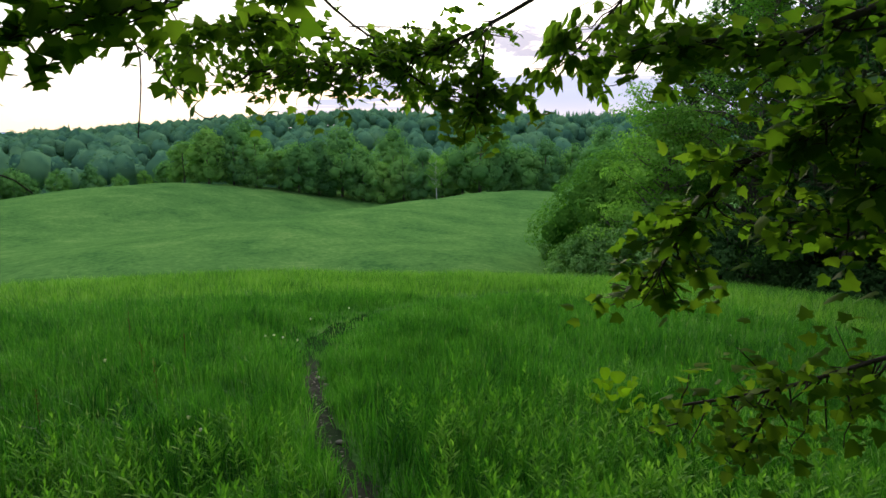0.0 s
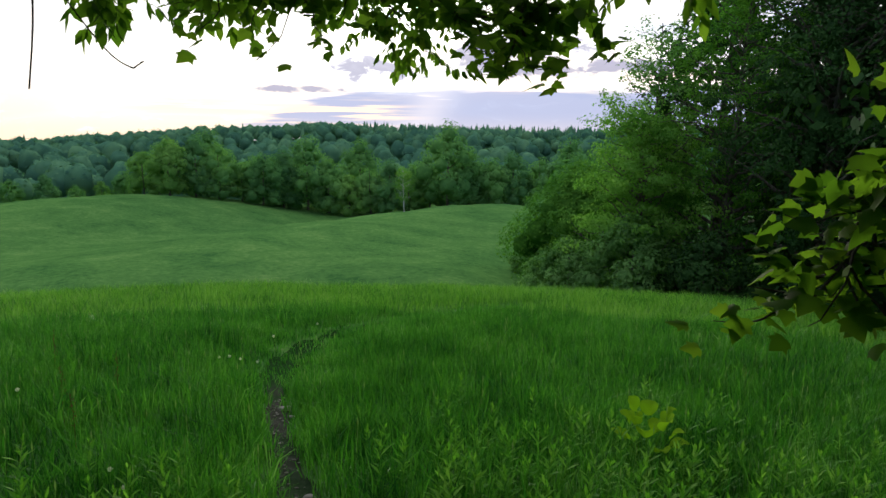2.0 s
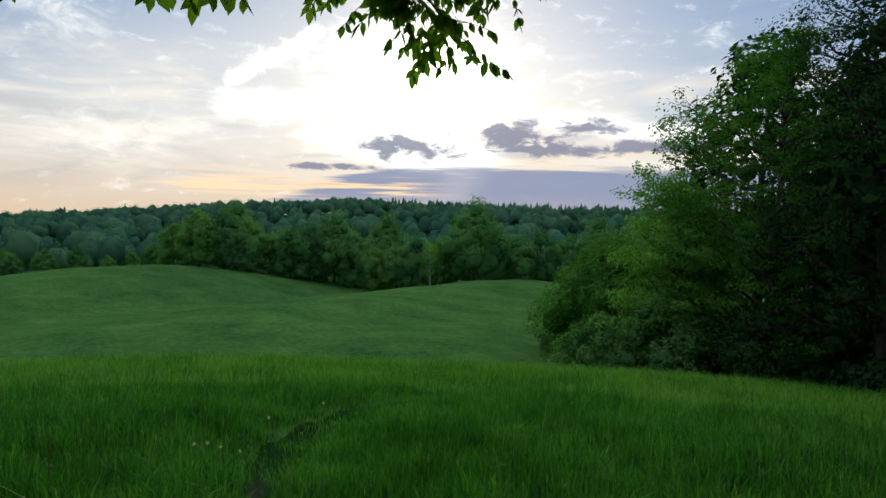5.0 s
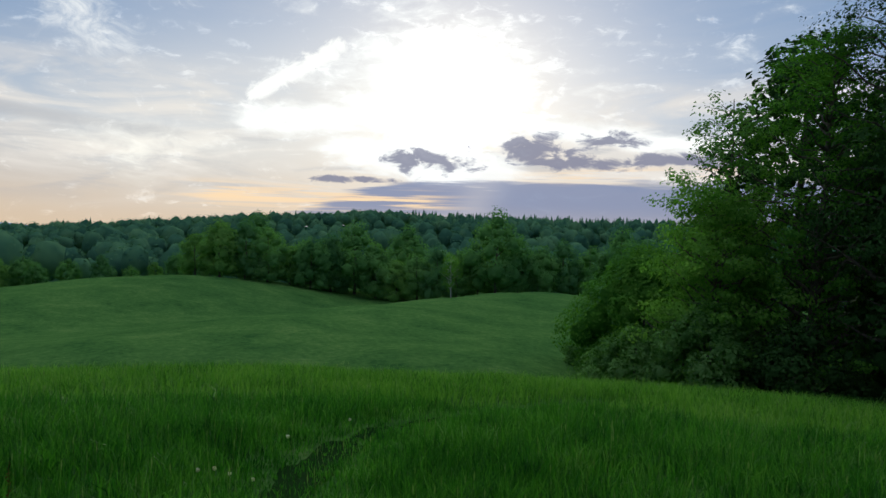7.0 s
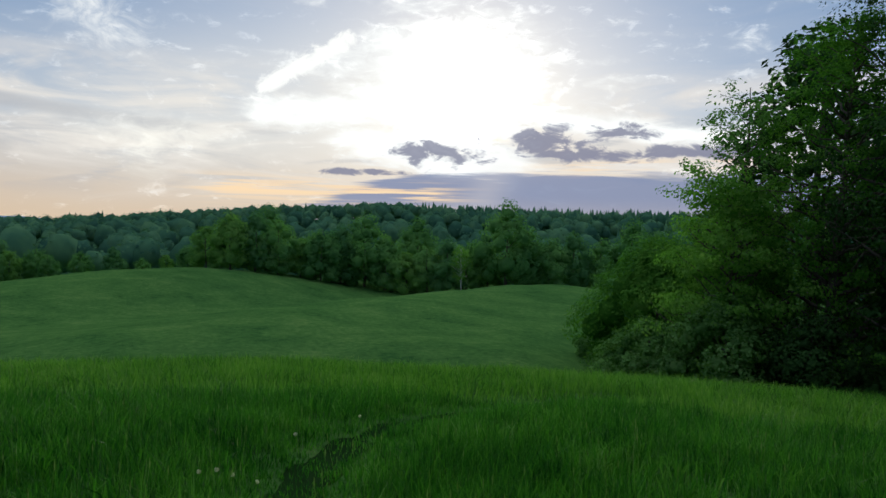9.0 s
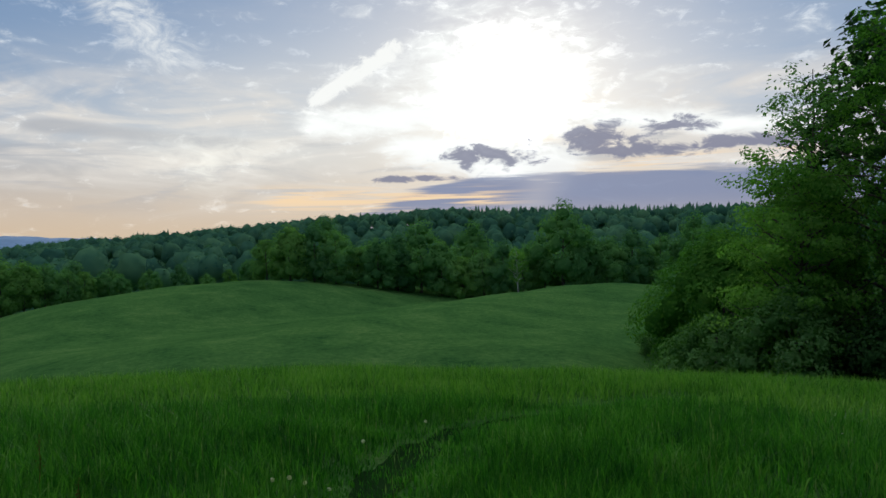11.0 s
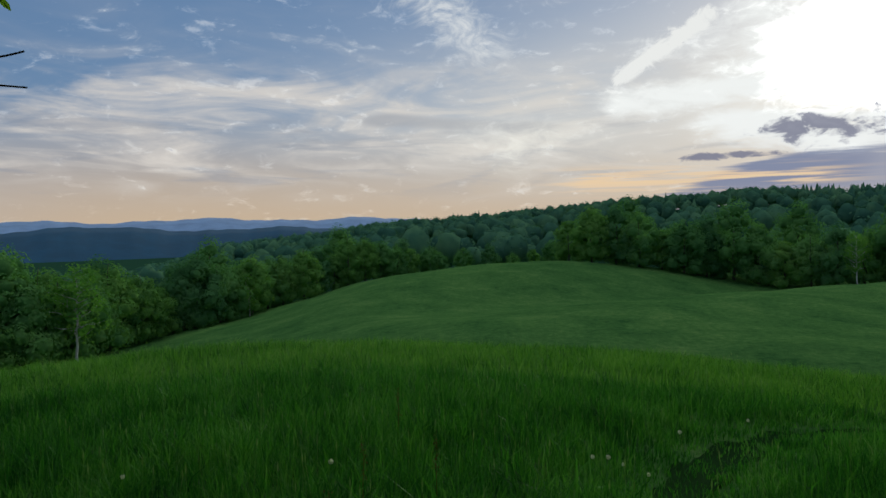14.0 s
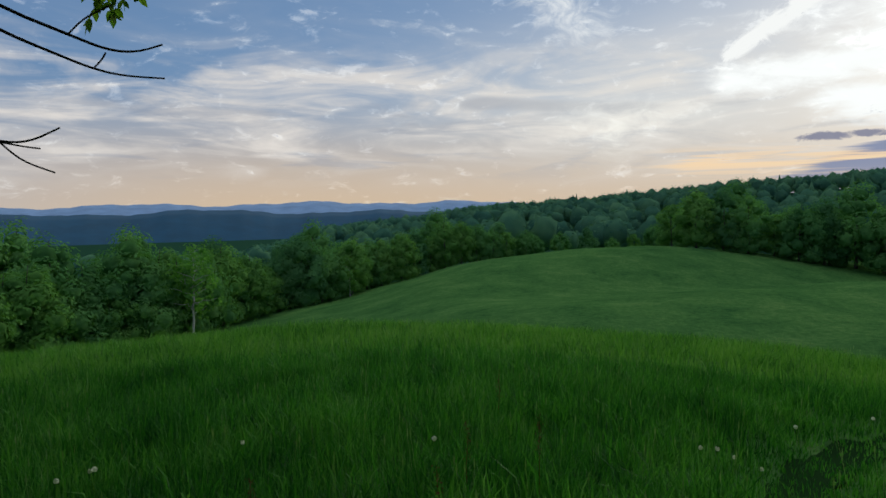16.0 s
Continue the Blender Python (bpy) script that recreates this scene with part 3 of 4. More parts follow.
def build_belt():
    """Trees beyond the hollow field and along its far left edge."""
    rng = random.Random(3)
    kinds = []
    for i, (mat, h, r) in enumerate(((M_SOFT, 13.5, 5.2), (M_PALE, 12.5, 5.0), (M_DEEP, 13, 4.8), (M_SOFT, 12, 5.6), (M_PALE, 14, 4.6), (M_SOFT, 14.5, 5.4))):
        lab = ("mid-green", "pale yellow-green", "dark green", "broad mid-green", "slender light green", "tall dark green")[i]
        kinds.append(tree_thing("field_tree", 20 + i, mat, M_BARK, f"{lab} broadleaf tree at the field edge", "trees round the far field", h=h, r=r, lobes=22 + 2 * i, leaves=3900, size=0.41, low=0.12, tall=0.84, rough=-0.6, lobe=1.25, core=0.66))
    used = set()

    def plant(kind, az, r, s, sz):
        x, y = polar(az, r)
        m = at(x, y, rng.uniform(0, 6.28), s, sz)
        if kind in used:
            copy_thing(kinds[kind], m)
        else:
            used.add(kind)
            kinds[kind].matrix_basis = m
    # the belt behind the field: bearing, distance, size
    for az, r, s, k in ((21.5, 132, 0.72, 1), (19.6, 128, 0.9, 4), (17.6, 130, 0.95, 2), (15.8, 129, 0.88, 0), (14.0, 131, 0.95, 1), (12.3, 130, 0.9, 3), (10.6, 133, 1.0, 2), (8.6, 134, 1.12, 5),
                         (6.8, 132, 1.05, 0), (5.0, 131, 1.02, 1), (3.2, 132, 0.92, 3), (1.5, 130, 0.95, 2), (-0.2, 131, 0.95, 0), (-2.0, 132, 1.05, 1), (-3.6, 130, 1.14, 5), (-5.4, 131, 1.1, 0),
                         (-7.2, 132, 1.0, 3), (-9.2, 134, 1.0, 2), (-11.5, 136, 1.0, 0), (-14.0, 138, 1.0, 5), (-17.0, 140, 1.0, 3), (-20.0, 140, 1.0, 2), (-24, 140, 1.0, 0), (-28, 140, 1.0, 5)):
        plant(k, az, r, s, s * rng.uniform(0.96, 1.04))
    for az, r, s, k in ((24.5, 150, 0.5, 1), (22.9, 146, 0.55, 3), (26.2, 165, 0.5, 0), (28.3, 160, 0.6, 2), (30.5, 165, 0.65, 0), (32.6, 160, 0.55, 3), (20.4, 143, 0.85, 0), (16.7, 143, 0.95, 5), (13.0, 144, 0.95, 3), (9.6, 147, 1.05, 0), (4.1, 146, 1.0, 5), (-1.0, 146, 1.0, 3), (-4.6, 146, 1.05, 2)):
        plant(k, az, r, s, s)
    # the long row down the left side
    for i in range(34):
        a = 33.5 + i * 1.36 + rng.uniform(-0.3, 0.3)
        r = np.interp(a, [33, 36, 42, 48, 55, 62, 70, 80], [172, 165, 150, 130, 113, 100, 88, 78])
        tall = np.interp(a, [33, 36, 42, 48, 55, 62, 70, 80], [0.72, 0.85, 0.98, 1.03, 1.05, 1.10, 1.12, 1.08]) * rng.uniform(0.9, 1.08)
        plant(rng.choice((0, 1, 1, 2, 3, 4, 4, 5)), a, r + rng.uniform(-3, 3), tall, tall)
        if i % 2:
            plant(rng.choice((0, 2, 3, 5)), a + 0.6, r + rng.uniform(10, 16), tall * 1.05, tall * 1.05)


build_belt()


def build_birches():
    one = tree_thing("birch_tree", 91, M_LIGHT, M_BIRCH, "birch tree with forked white trunk before darker trees", "birches at the field edge", h=12.5, r=3.4, first=0.3, limbs=30, thick=0.9, leaves=1700, size=0.42, spread=0.5, flat=0.8)
    one.matrix_basis = at(*polar(61.3, 93), 1.0, 1.0)
    copy_thing(one, at(*polar(0.3, 122), 2.5, 0.55, 0.75))
    copy_thing(one, at(*polar(48.6, 124), 4.0, 0.6, 0.6))


build_birches()


def build_far_forest():
    """Woods on the hills, as one mass of crowns."""
    rng = np.random.default_rng(8)
    n = 4400
    r = np.sqrt(rng.uniform(190 ** 2, 720 ** 2, n))
    r = np.where(rng.uniform(0, 1, n) < 0.35, rng.uniform(560, 690, n), r)
    a = rng.uniform(-40, 92, n)
    # sparser beyond the skyline
    x, y = CX - r * np.sin(np.radians(a)), CY + r * np.cos(np.radians(a))
    z = height(x, y)
    h = rng.uniform(10, 17, n)
    rad = h * rng.uniform(0.25, 0.37, n)
    fir = (rng.uniform(0, 1, n) < np.where((r > 520) & (a < 4), 0.65, 0.035))
    rad = np.where(fir, h * 0.20, rad)
    crown = np.stack([x, y, z + h * 0.54], -1)
    broad = ~fir
    near, deep = broad & (r < 430), broad & (r >= 430)
    chunks = [lumps(crown[near], rad[near] * 0.92, rng, 1.12, 0.20), lumps(crown[deep], rad[deep] * 0.95, rng, 1.12, 0.15, KNOB)]
    # firs: two stacked cones of boughs
    k = int(fir.sum())
    a6 = np.arange(7) * 2 * np.pi / 7
    for lo, hi, w in ((0.10, 0.66, 1.0), (0.45, 1.0, 0.66)):
        rim = np.stack([np.cos(a6), np.sin(a6)], -1)[None] * (rad[fir] * w)[:, None, None] * rng.uniform(0.7, 1.2, (k, 7, 1))
        base = np.concatenate([np.stack([x[fir], y[fir]], -1)[:, None] + rim, (z[fir][:, None] + h[fir][:, None] * (lo + rng.uniform(-0.05, 0.05, (k, 7))))[:, :, None]], -1)
        tip = np.stack([x[fir], y[fir], z[fir] + h[fir] * hi], -1)[:, None]
        v = np.concatenate([base, tip], 1).reshape(-1, 3)
        f = np.array([[i, (i + 1) % 7, 7] for i in range(7)])
        chunks.append((v, [(f[None] + (np.arange(k) * 8)[:, None, None]).reshape(-1, 3)]))
    per = 44
    d = rng.normal(0, 1, (n, per, 3))
    d[:, :, 2] = np.abs(d[:, :, 2])
    d /= np.linalg.norm(d, axis=2)[:, :, None]
    p = (crown[:, None] + d * (np.where(fir, 0.3, 1.0) * rad)[:, None, None] * rng.uniform(0.8, 1.12, (n, per, 1)) * np.array([1, 1, 1.14])).reshape(-1, 3)
    chunks.append(diamonds(p, 0.98, rng, 0.3, 0.8, 0.9 * d.reshape(-1, 3)))
    v, f = joined(chunks)
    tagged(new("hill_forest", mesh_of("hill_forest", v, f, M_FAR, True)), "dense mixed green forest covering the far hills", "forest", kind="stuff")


build_far_forest()


def build_right_wood():
    """The tall wood edge beside the meadow."""
    grp = "trees of the wood edge"
    rows = (
        ("maple_tree", 41, M_MID, 10.6, 43.0, "round-crowned mid-green maple tree at the wood edge", dict(h=9.0, r=4.4, lobes=34, leaves=17000, size=0.20, rough=-0.5, lobe=1.2, core=0.6)),
        ("maple_tree", 42, M_LIGHT, 11.8, 34.4, "light green young maple tree in the wood edge", dict(h=10.8, r=3.5, first=0.10, limbs=80, leaves=20000, size=0.17, spread=0.50, flat=0.40, low=0.85)),
        ("aspen_tree", 43, M_GREY, 12.6, 36.6, "thin airy tree with sparse small leaves", dict(h=16.6, r=2.9, first=0.40, limbs=60, leaves=4200, size=0.19, spread=0.40, flat=0.6, thick=0.45)),
        ("maple_tree", 44, M_MID, 15.2, 33.6, "tall layered green maple tree in the wood edge", dict(h=18.6, r=3.7, first=0.06, limbs=100, leaves=29000, size=0.15, spread=0.42, flat=0.36, low=0.95)),
        ("ash_tree", 45, M_SHADED, 18.2, 29.4, "very tall ash tree with open crown, leaves darkened for shade", dict(h=23.0, r=4.6, first=0.16, limbs=110, leaves=34000, size=0.135, spread=0.46, flat=0.40, low=0.8)),
        ("ash_tree", 46, M_SHADED, 21.4, 24.8, "very tall dark ash tree standing in shade", dict(h=22.5, r=5.0, first=0.16, limbs=110, leaves=24000, size=0.155, spread=0.46, flat=0.40, low=0.8)),
        ("maple_tree", 47, M_SHADED, 22.5, 37.0, "maple tree of the wood, leaves darkened for shade, some added unseen", dict(h=20.0, r=5.6, lobes=100, leaves=4500, size=0.46, low=0.05, lobe=0.8)),
        ("maple_tree", 48, M_SHADED, 26.0, 31.5, "broad maple tree inside the wood, leaves darkened for shade", dict(h=21.0, r=6.0, lobes=100, leaves=4500, size=0.46, low=0.05, lobe=0.8)),
        ("maple_tree", 49, M_SHADED, 25.0, 21.0, "maple tree of the wood, darkened for shade, many copies added unseen", dict(h=20.0, r=6.0, lobes=100, leaves=7000, size=0.28, low=0.05, lobe=0.8)),
        ("maple_tree", 50, M_MID, 14.4, 42.0, "green maple tree behind the wood edge", dict(h=11.2, r=4.4, lobes=36, leaves=13000, size=0.21, rough=-0.5, lobe=1.1, core=0.6)),
        ("maple_tree", 51, M_DEEP, 12.4, 50.0, "green maple tree at the lower field edge", dict(h=9.8, r=4.6, lobes=30, leaves=9000, size=0.24, rough=-0.5, lobe=1.2, core=0.6)),
        ("hazel_shrub", 52, M_GREY, 8.3, 35.6, "grey-green leafy shrub at the meadow edge", dict(h=4.1, r=2.7, lobes=40, leaves=9500, size=0.16, low=0.08)),
        ("hazel_shrub", 53, M_GREY, 10.6, 32.6, "grey-green tall leafy shrub under the trees", dict(h=5.2, r=2.9, lobes=40, leaves=9500, size=0.16, low=0.08)),
        ("hazel_shrub", 54, M_SHADED, 13.4, 30.8, "green leafy shrub under the tall trees, darkened for shade", dict(h=4.4, r=2.8, lobes=40, leaves=12000, size=0.13, low=0.08)),
        ("hazel_shrub", 55, M_SHADED, 17.2, 27.4, "dark leafy shrub in the shade of the wood", dict(h=2.6, r=2.4, lobes=36, leaves=7000, size=0.15, low=0.08)),
        ("hazel_shrub", 56, M_SHADED, 22.4, 21.2, "leafy undergrowth shrub beneath tall trees, darkened for shade", dict(h=3.0, r=2.8, lobes=36, leaves=7000, size=0.16, low=0.08)),
        ("hazel_shrub", 57, M_GREY, 9.4, 54.0, "grey-green low shrub beside the field", dict(h=2.3, r=1.7, lobes=32, leaves=7000, size=0.15, low=0.08)),
    )
    for name, seed, mat, x, y, label, kw in rows:
        t = tree_thing(name, seed, mat, M_BARK, label, grp if "tree" in name else "shrubs of the wood edge", **kw)
        t.matrix_basis = at(x, y, seed * 0.7)
        if seed in (47, 48, 49):
            # Some copies stand unseen beside and behind the camera, added to block sky light.
            for i, (px, py) in enumerate({47: ((27, 41), (33, 44), (19.5, 43), (38, 33), (43, 40), (19, -6), (-2, -16), (9, -16)), 48: ((30, 27), (29, 36), (36, 25), (21.8, 31.6), (40, 18)), 49: ((24, 13), (31, 18), (27, 6), (11.5, 2.5), (14.0, 9.5), (9, -6), (3, -10), (-6, -9), (-13, -4))}[seed]):
                copy_thing(t, at(px, py, i * 2.0 + seed, 1.0 + 0.05 * i))


build_right_wood()


def build_mountains():
    """Ridges far across the valley, their blue haze painted in as colour and glow."""
    def hills(name, dist, a0, a1, stops, colour, glow, label):
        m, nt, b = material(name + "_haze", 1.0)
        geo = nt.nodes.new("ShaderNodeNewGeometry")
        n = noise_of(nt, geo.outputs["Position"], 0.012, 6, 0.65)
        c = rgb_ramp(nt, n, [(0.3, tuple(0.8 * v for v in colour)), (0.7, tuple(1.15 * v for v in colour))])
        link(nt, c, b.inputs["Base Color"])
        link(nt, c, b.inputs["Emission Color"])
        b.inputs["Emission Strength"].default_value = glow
        rng = np.random.default_rng(int(dist))
        a = np.linspace(a0, a1, 220)
        el = np.interp(a, np.linspace(a0, a1, len(stops)), stops)
        el = el + 0.0022 * np.sin(a * 0.47 + dist) + 0.0011 * np.sin(a * 1.1 + 2) + 0.0005 * np.sin(a * 3.3 + 1) + rng.normal(0, 0.00018, len(a))
        rows = []
        for k, (f, g) in enumerate(((-0.06, 0.0), (-0.035, 0.5), (-0.012, 0.86), (0.0, 1.0), (0.03, 0.4))):
            d = dist * (1 + f * 3)
            zt = 0.7 + el * dist
            zb = -140
            rows.append(np.stack([CX - d * np.sin(np.radians(a)), CY + d * np.cos(np.radians(a)), zb + (zt - zb) * g], -1))
        v = np.concatenate(rows)
        w = len(a)
        i = np.arange(len(rows) - 1)[:, None] * w
        j = np.arange(w - 1)[None]
        f = np.stack([i + j, i + j + 1, i + w + j + 1, i + w + j], -1).reshape(-1, 4)
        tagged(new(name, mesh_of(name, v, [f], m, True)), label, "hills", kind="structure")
    hills("backdrop_near_hills", 2600, 40, 105, (-0.004, -0.004, 0.001, -0.004, 0.004, 0.006, 0.004), (0.008, 0.050, 0.092), 0.20, "wooded hills across the valley, coloured hazy blue")
    hills("backdrop_far_hills", 4300, 15, 110, (0.004, 0.006, 0.010, 0.009, 0.008, 0.006, 0.005), (0.10, 0.16, 0.26), 0.6, "far mountain ridges on the horizon, coloured pale hazy blue")


build_mountains()


# ---------------------------------------------------------------- trees overhead at the start
def part(name, chunk, mat, parent, label="", smooth=False):
    ob = new(name, mesh_of(name, chunk[0], chunk[1], mat, smooth))
    ob.parent = parent
    if label:
        ob["label"] = label
    return ob


HALF_MAPLE = ((0.03, 0.0), (0.22, -0.06), (0.44, 0.05), (0.35, 0.18), (0.50, 0.44), (0.30, 0.47), (0.18, 0.70))


def maple_leaves(c, d, nor, size, rng):
    """Five-lobed leaves at c, pointing along d."""
    n = len(c)
    d = d - nor * (d * nor).sum(1)[:, None]
    d /= np.linalg.norm(d, axis=1)[:, None] + 1e-9
    u = np.cross(d, nor)
    line = [(0.0, 0.3)] + list(HALF_MAPLE) + [(0.0, 0.98)] + [(-a, b) for a, b in HALF_MAPLE[::-1]]
    s = (size * rng.uniform(0.6, 1.25, n))[:, None]
    vs = [c + (u * a + d * b - nor * (abs(a) * 0.30 + b * b * 0.18)) * s for a, b in line]
    v = np.stack(vs, 1).reshape(-1, 3)
    k = len(line)
    fan = np.array([[0, i, i % (k - 1) + 1] for i in range(1, k)])
    return v, [(np.arange(n)[:, None, None] * k + fan[None]).reshape(-1, 3)]


def ash_leaves(c, d, length, rng):
    """Compound leaves: seven hanging leaflets along each stalk."""
    chunks = []
    for p, q in zip(c, d):
        q = q / np.linalg.norm(q)
        side = np.cross(q, (0, 0, 1.0))
        side /= np.linalg.norm(side) + 1e-9
        ln = length * rng.uniform(0.75, 1.2)
        for i in range(7):
            f = 1.0 if i == 6 else 0.35 + 0.27 * (i // 2)
            sg = 0 if i == 6 else (1 if i % 2 else -1)
            a = p + q * ln * f + np.array([0, 0, -0.10 * f * f * ln])
            w = q * 0.5 + side * sg * 0.75 + np.array([0, 0, -0.85]) + rng.normal(0, 0.22, 3)
            w /= np.linalg.norm(w)
            x = np.cross(w, rng.normal(0, 1, 3))
            x /= np.linalg.norm(x)
            k = ln * 0.44 * rng.uniform(0.75, 1.15)
            y = np.cross(w, x) * k * 0.04
            v = np.array([a, a + w * k * 0.25 + x * k * 0.23 + y, a + w * k * 0.58 + x * k * 0.23 + y, a + w * k, a + w * k * 0.58 - x * k * 0.23 + y, a + w * k * 0.25 - x * k * 0.23 + y, a + w * k * 0.45 - y])
            chunks.append((v, [np.array([[6, 0, 1], [6, 1, 2], [6, 2, 3], [6, 3, 4], [6, 4, 5], [6, 5, 0]])]))
        st = p + np.outer(np.linspace(0, 1, 4), q * ln) + np.outer(np.linspace(0, 1, 4) ** 2, (0, 0, -0.10 * ln))
        chunks.append(tube(st, (0.0022, 0.002, 0.0016, 0.001), 3))
    return chunks


def along(pts, t):
    p = np.asarray(pts, float)
    i = np.linspace(0, 1, len(p))
    return np.array([np.interp(t, i, p[:, k]) for k in range(3)])


def smooth_line(pts, n=14):
    p = np.asarray(pts, float)
    for _ in range(2):
        q = np.empty((2 * len(p) - 2, 3))
        q[0::2], q[1::2] = p[:-1] * 0.75 + p[1:] * 0.25, p[:-1] * 0.25 + p[1:] * 0.75
        p = np.vstack([p[:1], q[1:-1], p[-1:]])
    return p


def bough(pts, radius, sprays, reach, leaf, seed, start=0.35, count=9, size=0.11):
    """A limb along pts with side twigs in its outer part, each with leaves. Returns wood and leaf chunks."""
    rng = np.random.default_rng(seed)
    line = smooth_line(pts)
    wood = [tube(line, np.linspace(radius, 0.004, len(line)), 6)]
    leaves = []
    for i in range(sprays):
        t = start + (1 - start) * (i + rng.uniform(0, 1)) / sprays
        p = along(line, t)
        ax = along(line, min(1, t + 0.05)) - along(line, max(0, t - 0.05))
        ax /= np.linalg.norm(ax) + 1e-9
        d = rng.normal(0, 1, 3) * (1, 1, 0.6) + ax * 0.8 + np.array([0, 0, -0.25])
        d /= np.linalg.norm(d)
        e = p + d * reach * rng.uniform(0.5, 1.15)
        tw = bend(p, e, 0.03, rng, 5, 0.04)
        wood.append(tube(tw, np.linspace(min(0.005, radius * 0.28), 0.0014, 5), 4))
        m = rng.integers(count - 3, count + 4)
        f = rng.uniform(0.25, 1.08, m)
        c = p + (e - p) * f[:, None] + rng.normal(0, 0.035, (m, 3))
        dd = d * 0.6 + rng.normal(0, 0.7, (m, 3)) + np.array([0, 0, -0.55])
        if leaf == "maple":
            nor = rng.normal(0, 0.55, (m, 3)) + np.array([0, -0.1, 0.9])
            nor /= np.linalg.norm(nor, axis=1)[:, None]
            leaves.append(maple_leaves(c, dd, nor, size, rng))
        else:
            leaves += ash_leaves(c[: max(3, m // 2)], dd[: max(3, m // 2)] * (1, 1, 0.6), size, rng)
    return wood, leaves


def overhead_tree(name, root, h, crown_seed, label, boughs, leaf, twig_label):
    """A tree whose trunk stands beside the trail and whose low boughs hang over it."""
    base = new(name)
    x, y = root
    z = float(height(x, y))
    tagged(base, label, "tree", "trees overhanging the trail")
    rng = np.random.default_rng(crown_seed)
    tp = bend((x, y, z - 0.5), (x + 0.4, y - 0.3, z + h), 0, rng, 9, 0.008)
    part("trunk", tube(tp, np.linspace(0.19, 0.05, 9), 12), M_BARK, base, smooth=True)
    # The crown is out of view; its spread is widened to shade the near grass.
    (wv, wf), (lv, lf) = tree_shape(crown_seed, h=h, r=5.2, first=0.42, limbs=34, leaves=7000, size=0.24, spread=0.55, flat=0.5, line=tp - np.array([x, y, z]))
    lift = np.array([x, y, z])
    part("crown", (lv + lift, lf), M_MID, base)
    part("upper_limbs", (wv + lift, wf), M_BARK, base, smooth=True)
    for i, (pts, rad, sprays, reach, count, size, start) in enumerate(boughs):
        first = np.array(pts[0])
        joint = along(tp, min(0.9, max(0.08, (first[2] - z + 0.35) / (h + 0.5) )))
        full = [tuple(joint), tuple(joint * 0.45 + first * 0.55 + np.array([0, 0, 0.12]))] + list(pts) if start >= 0 else list(pts)
        wood, leaves = bough(full, rad, sprays, reach, leaf, crown_seed * 10 + i, abs(start), count, size)
        limb = part("bough", joined(wood), M_TWIG, base, smooth=True)
        if leaves:
            part("leaves", joined(leaves), M_NEAR, limb, twig_label)
    return base


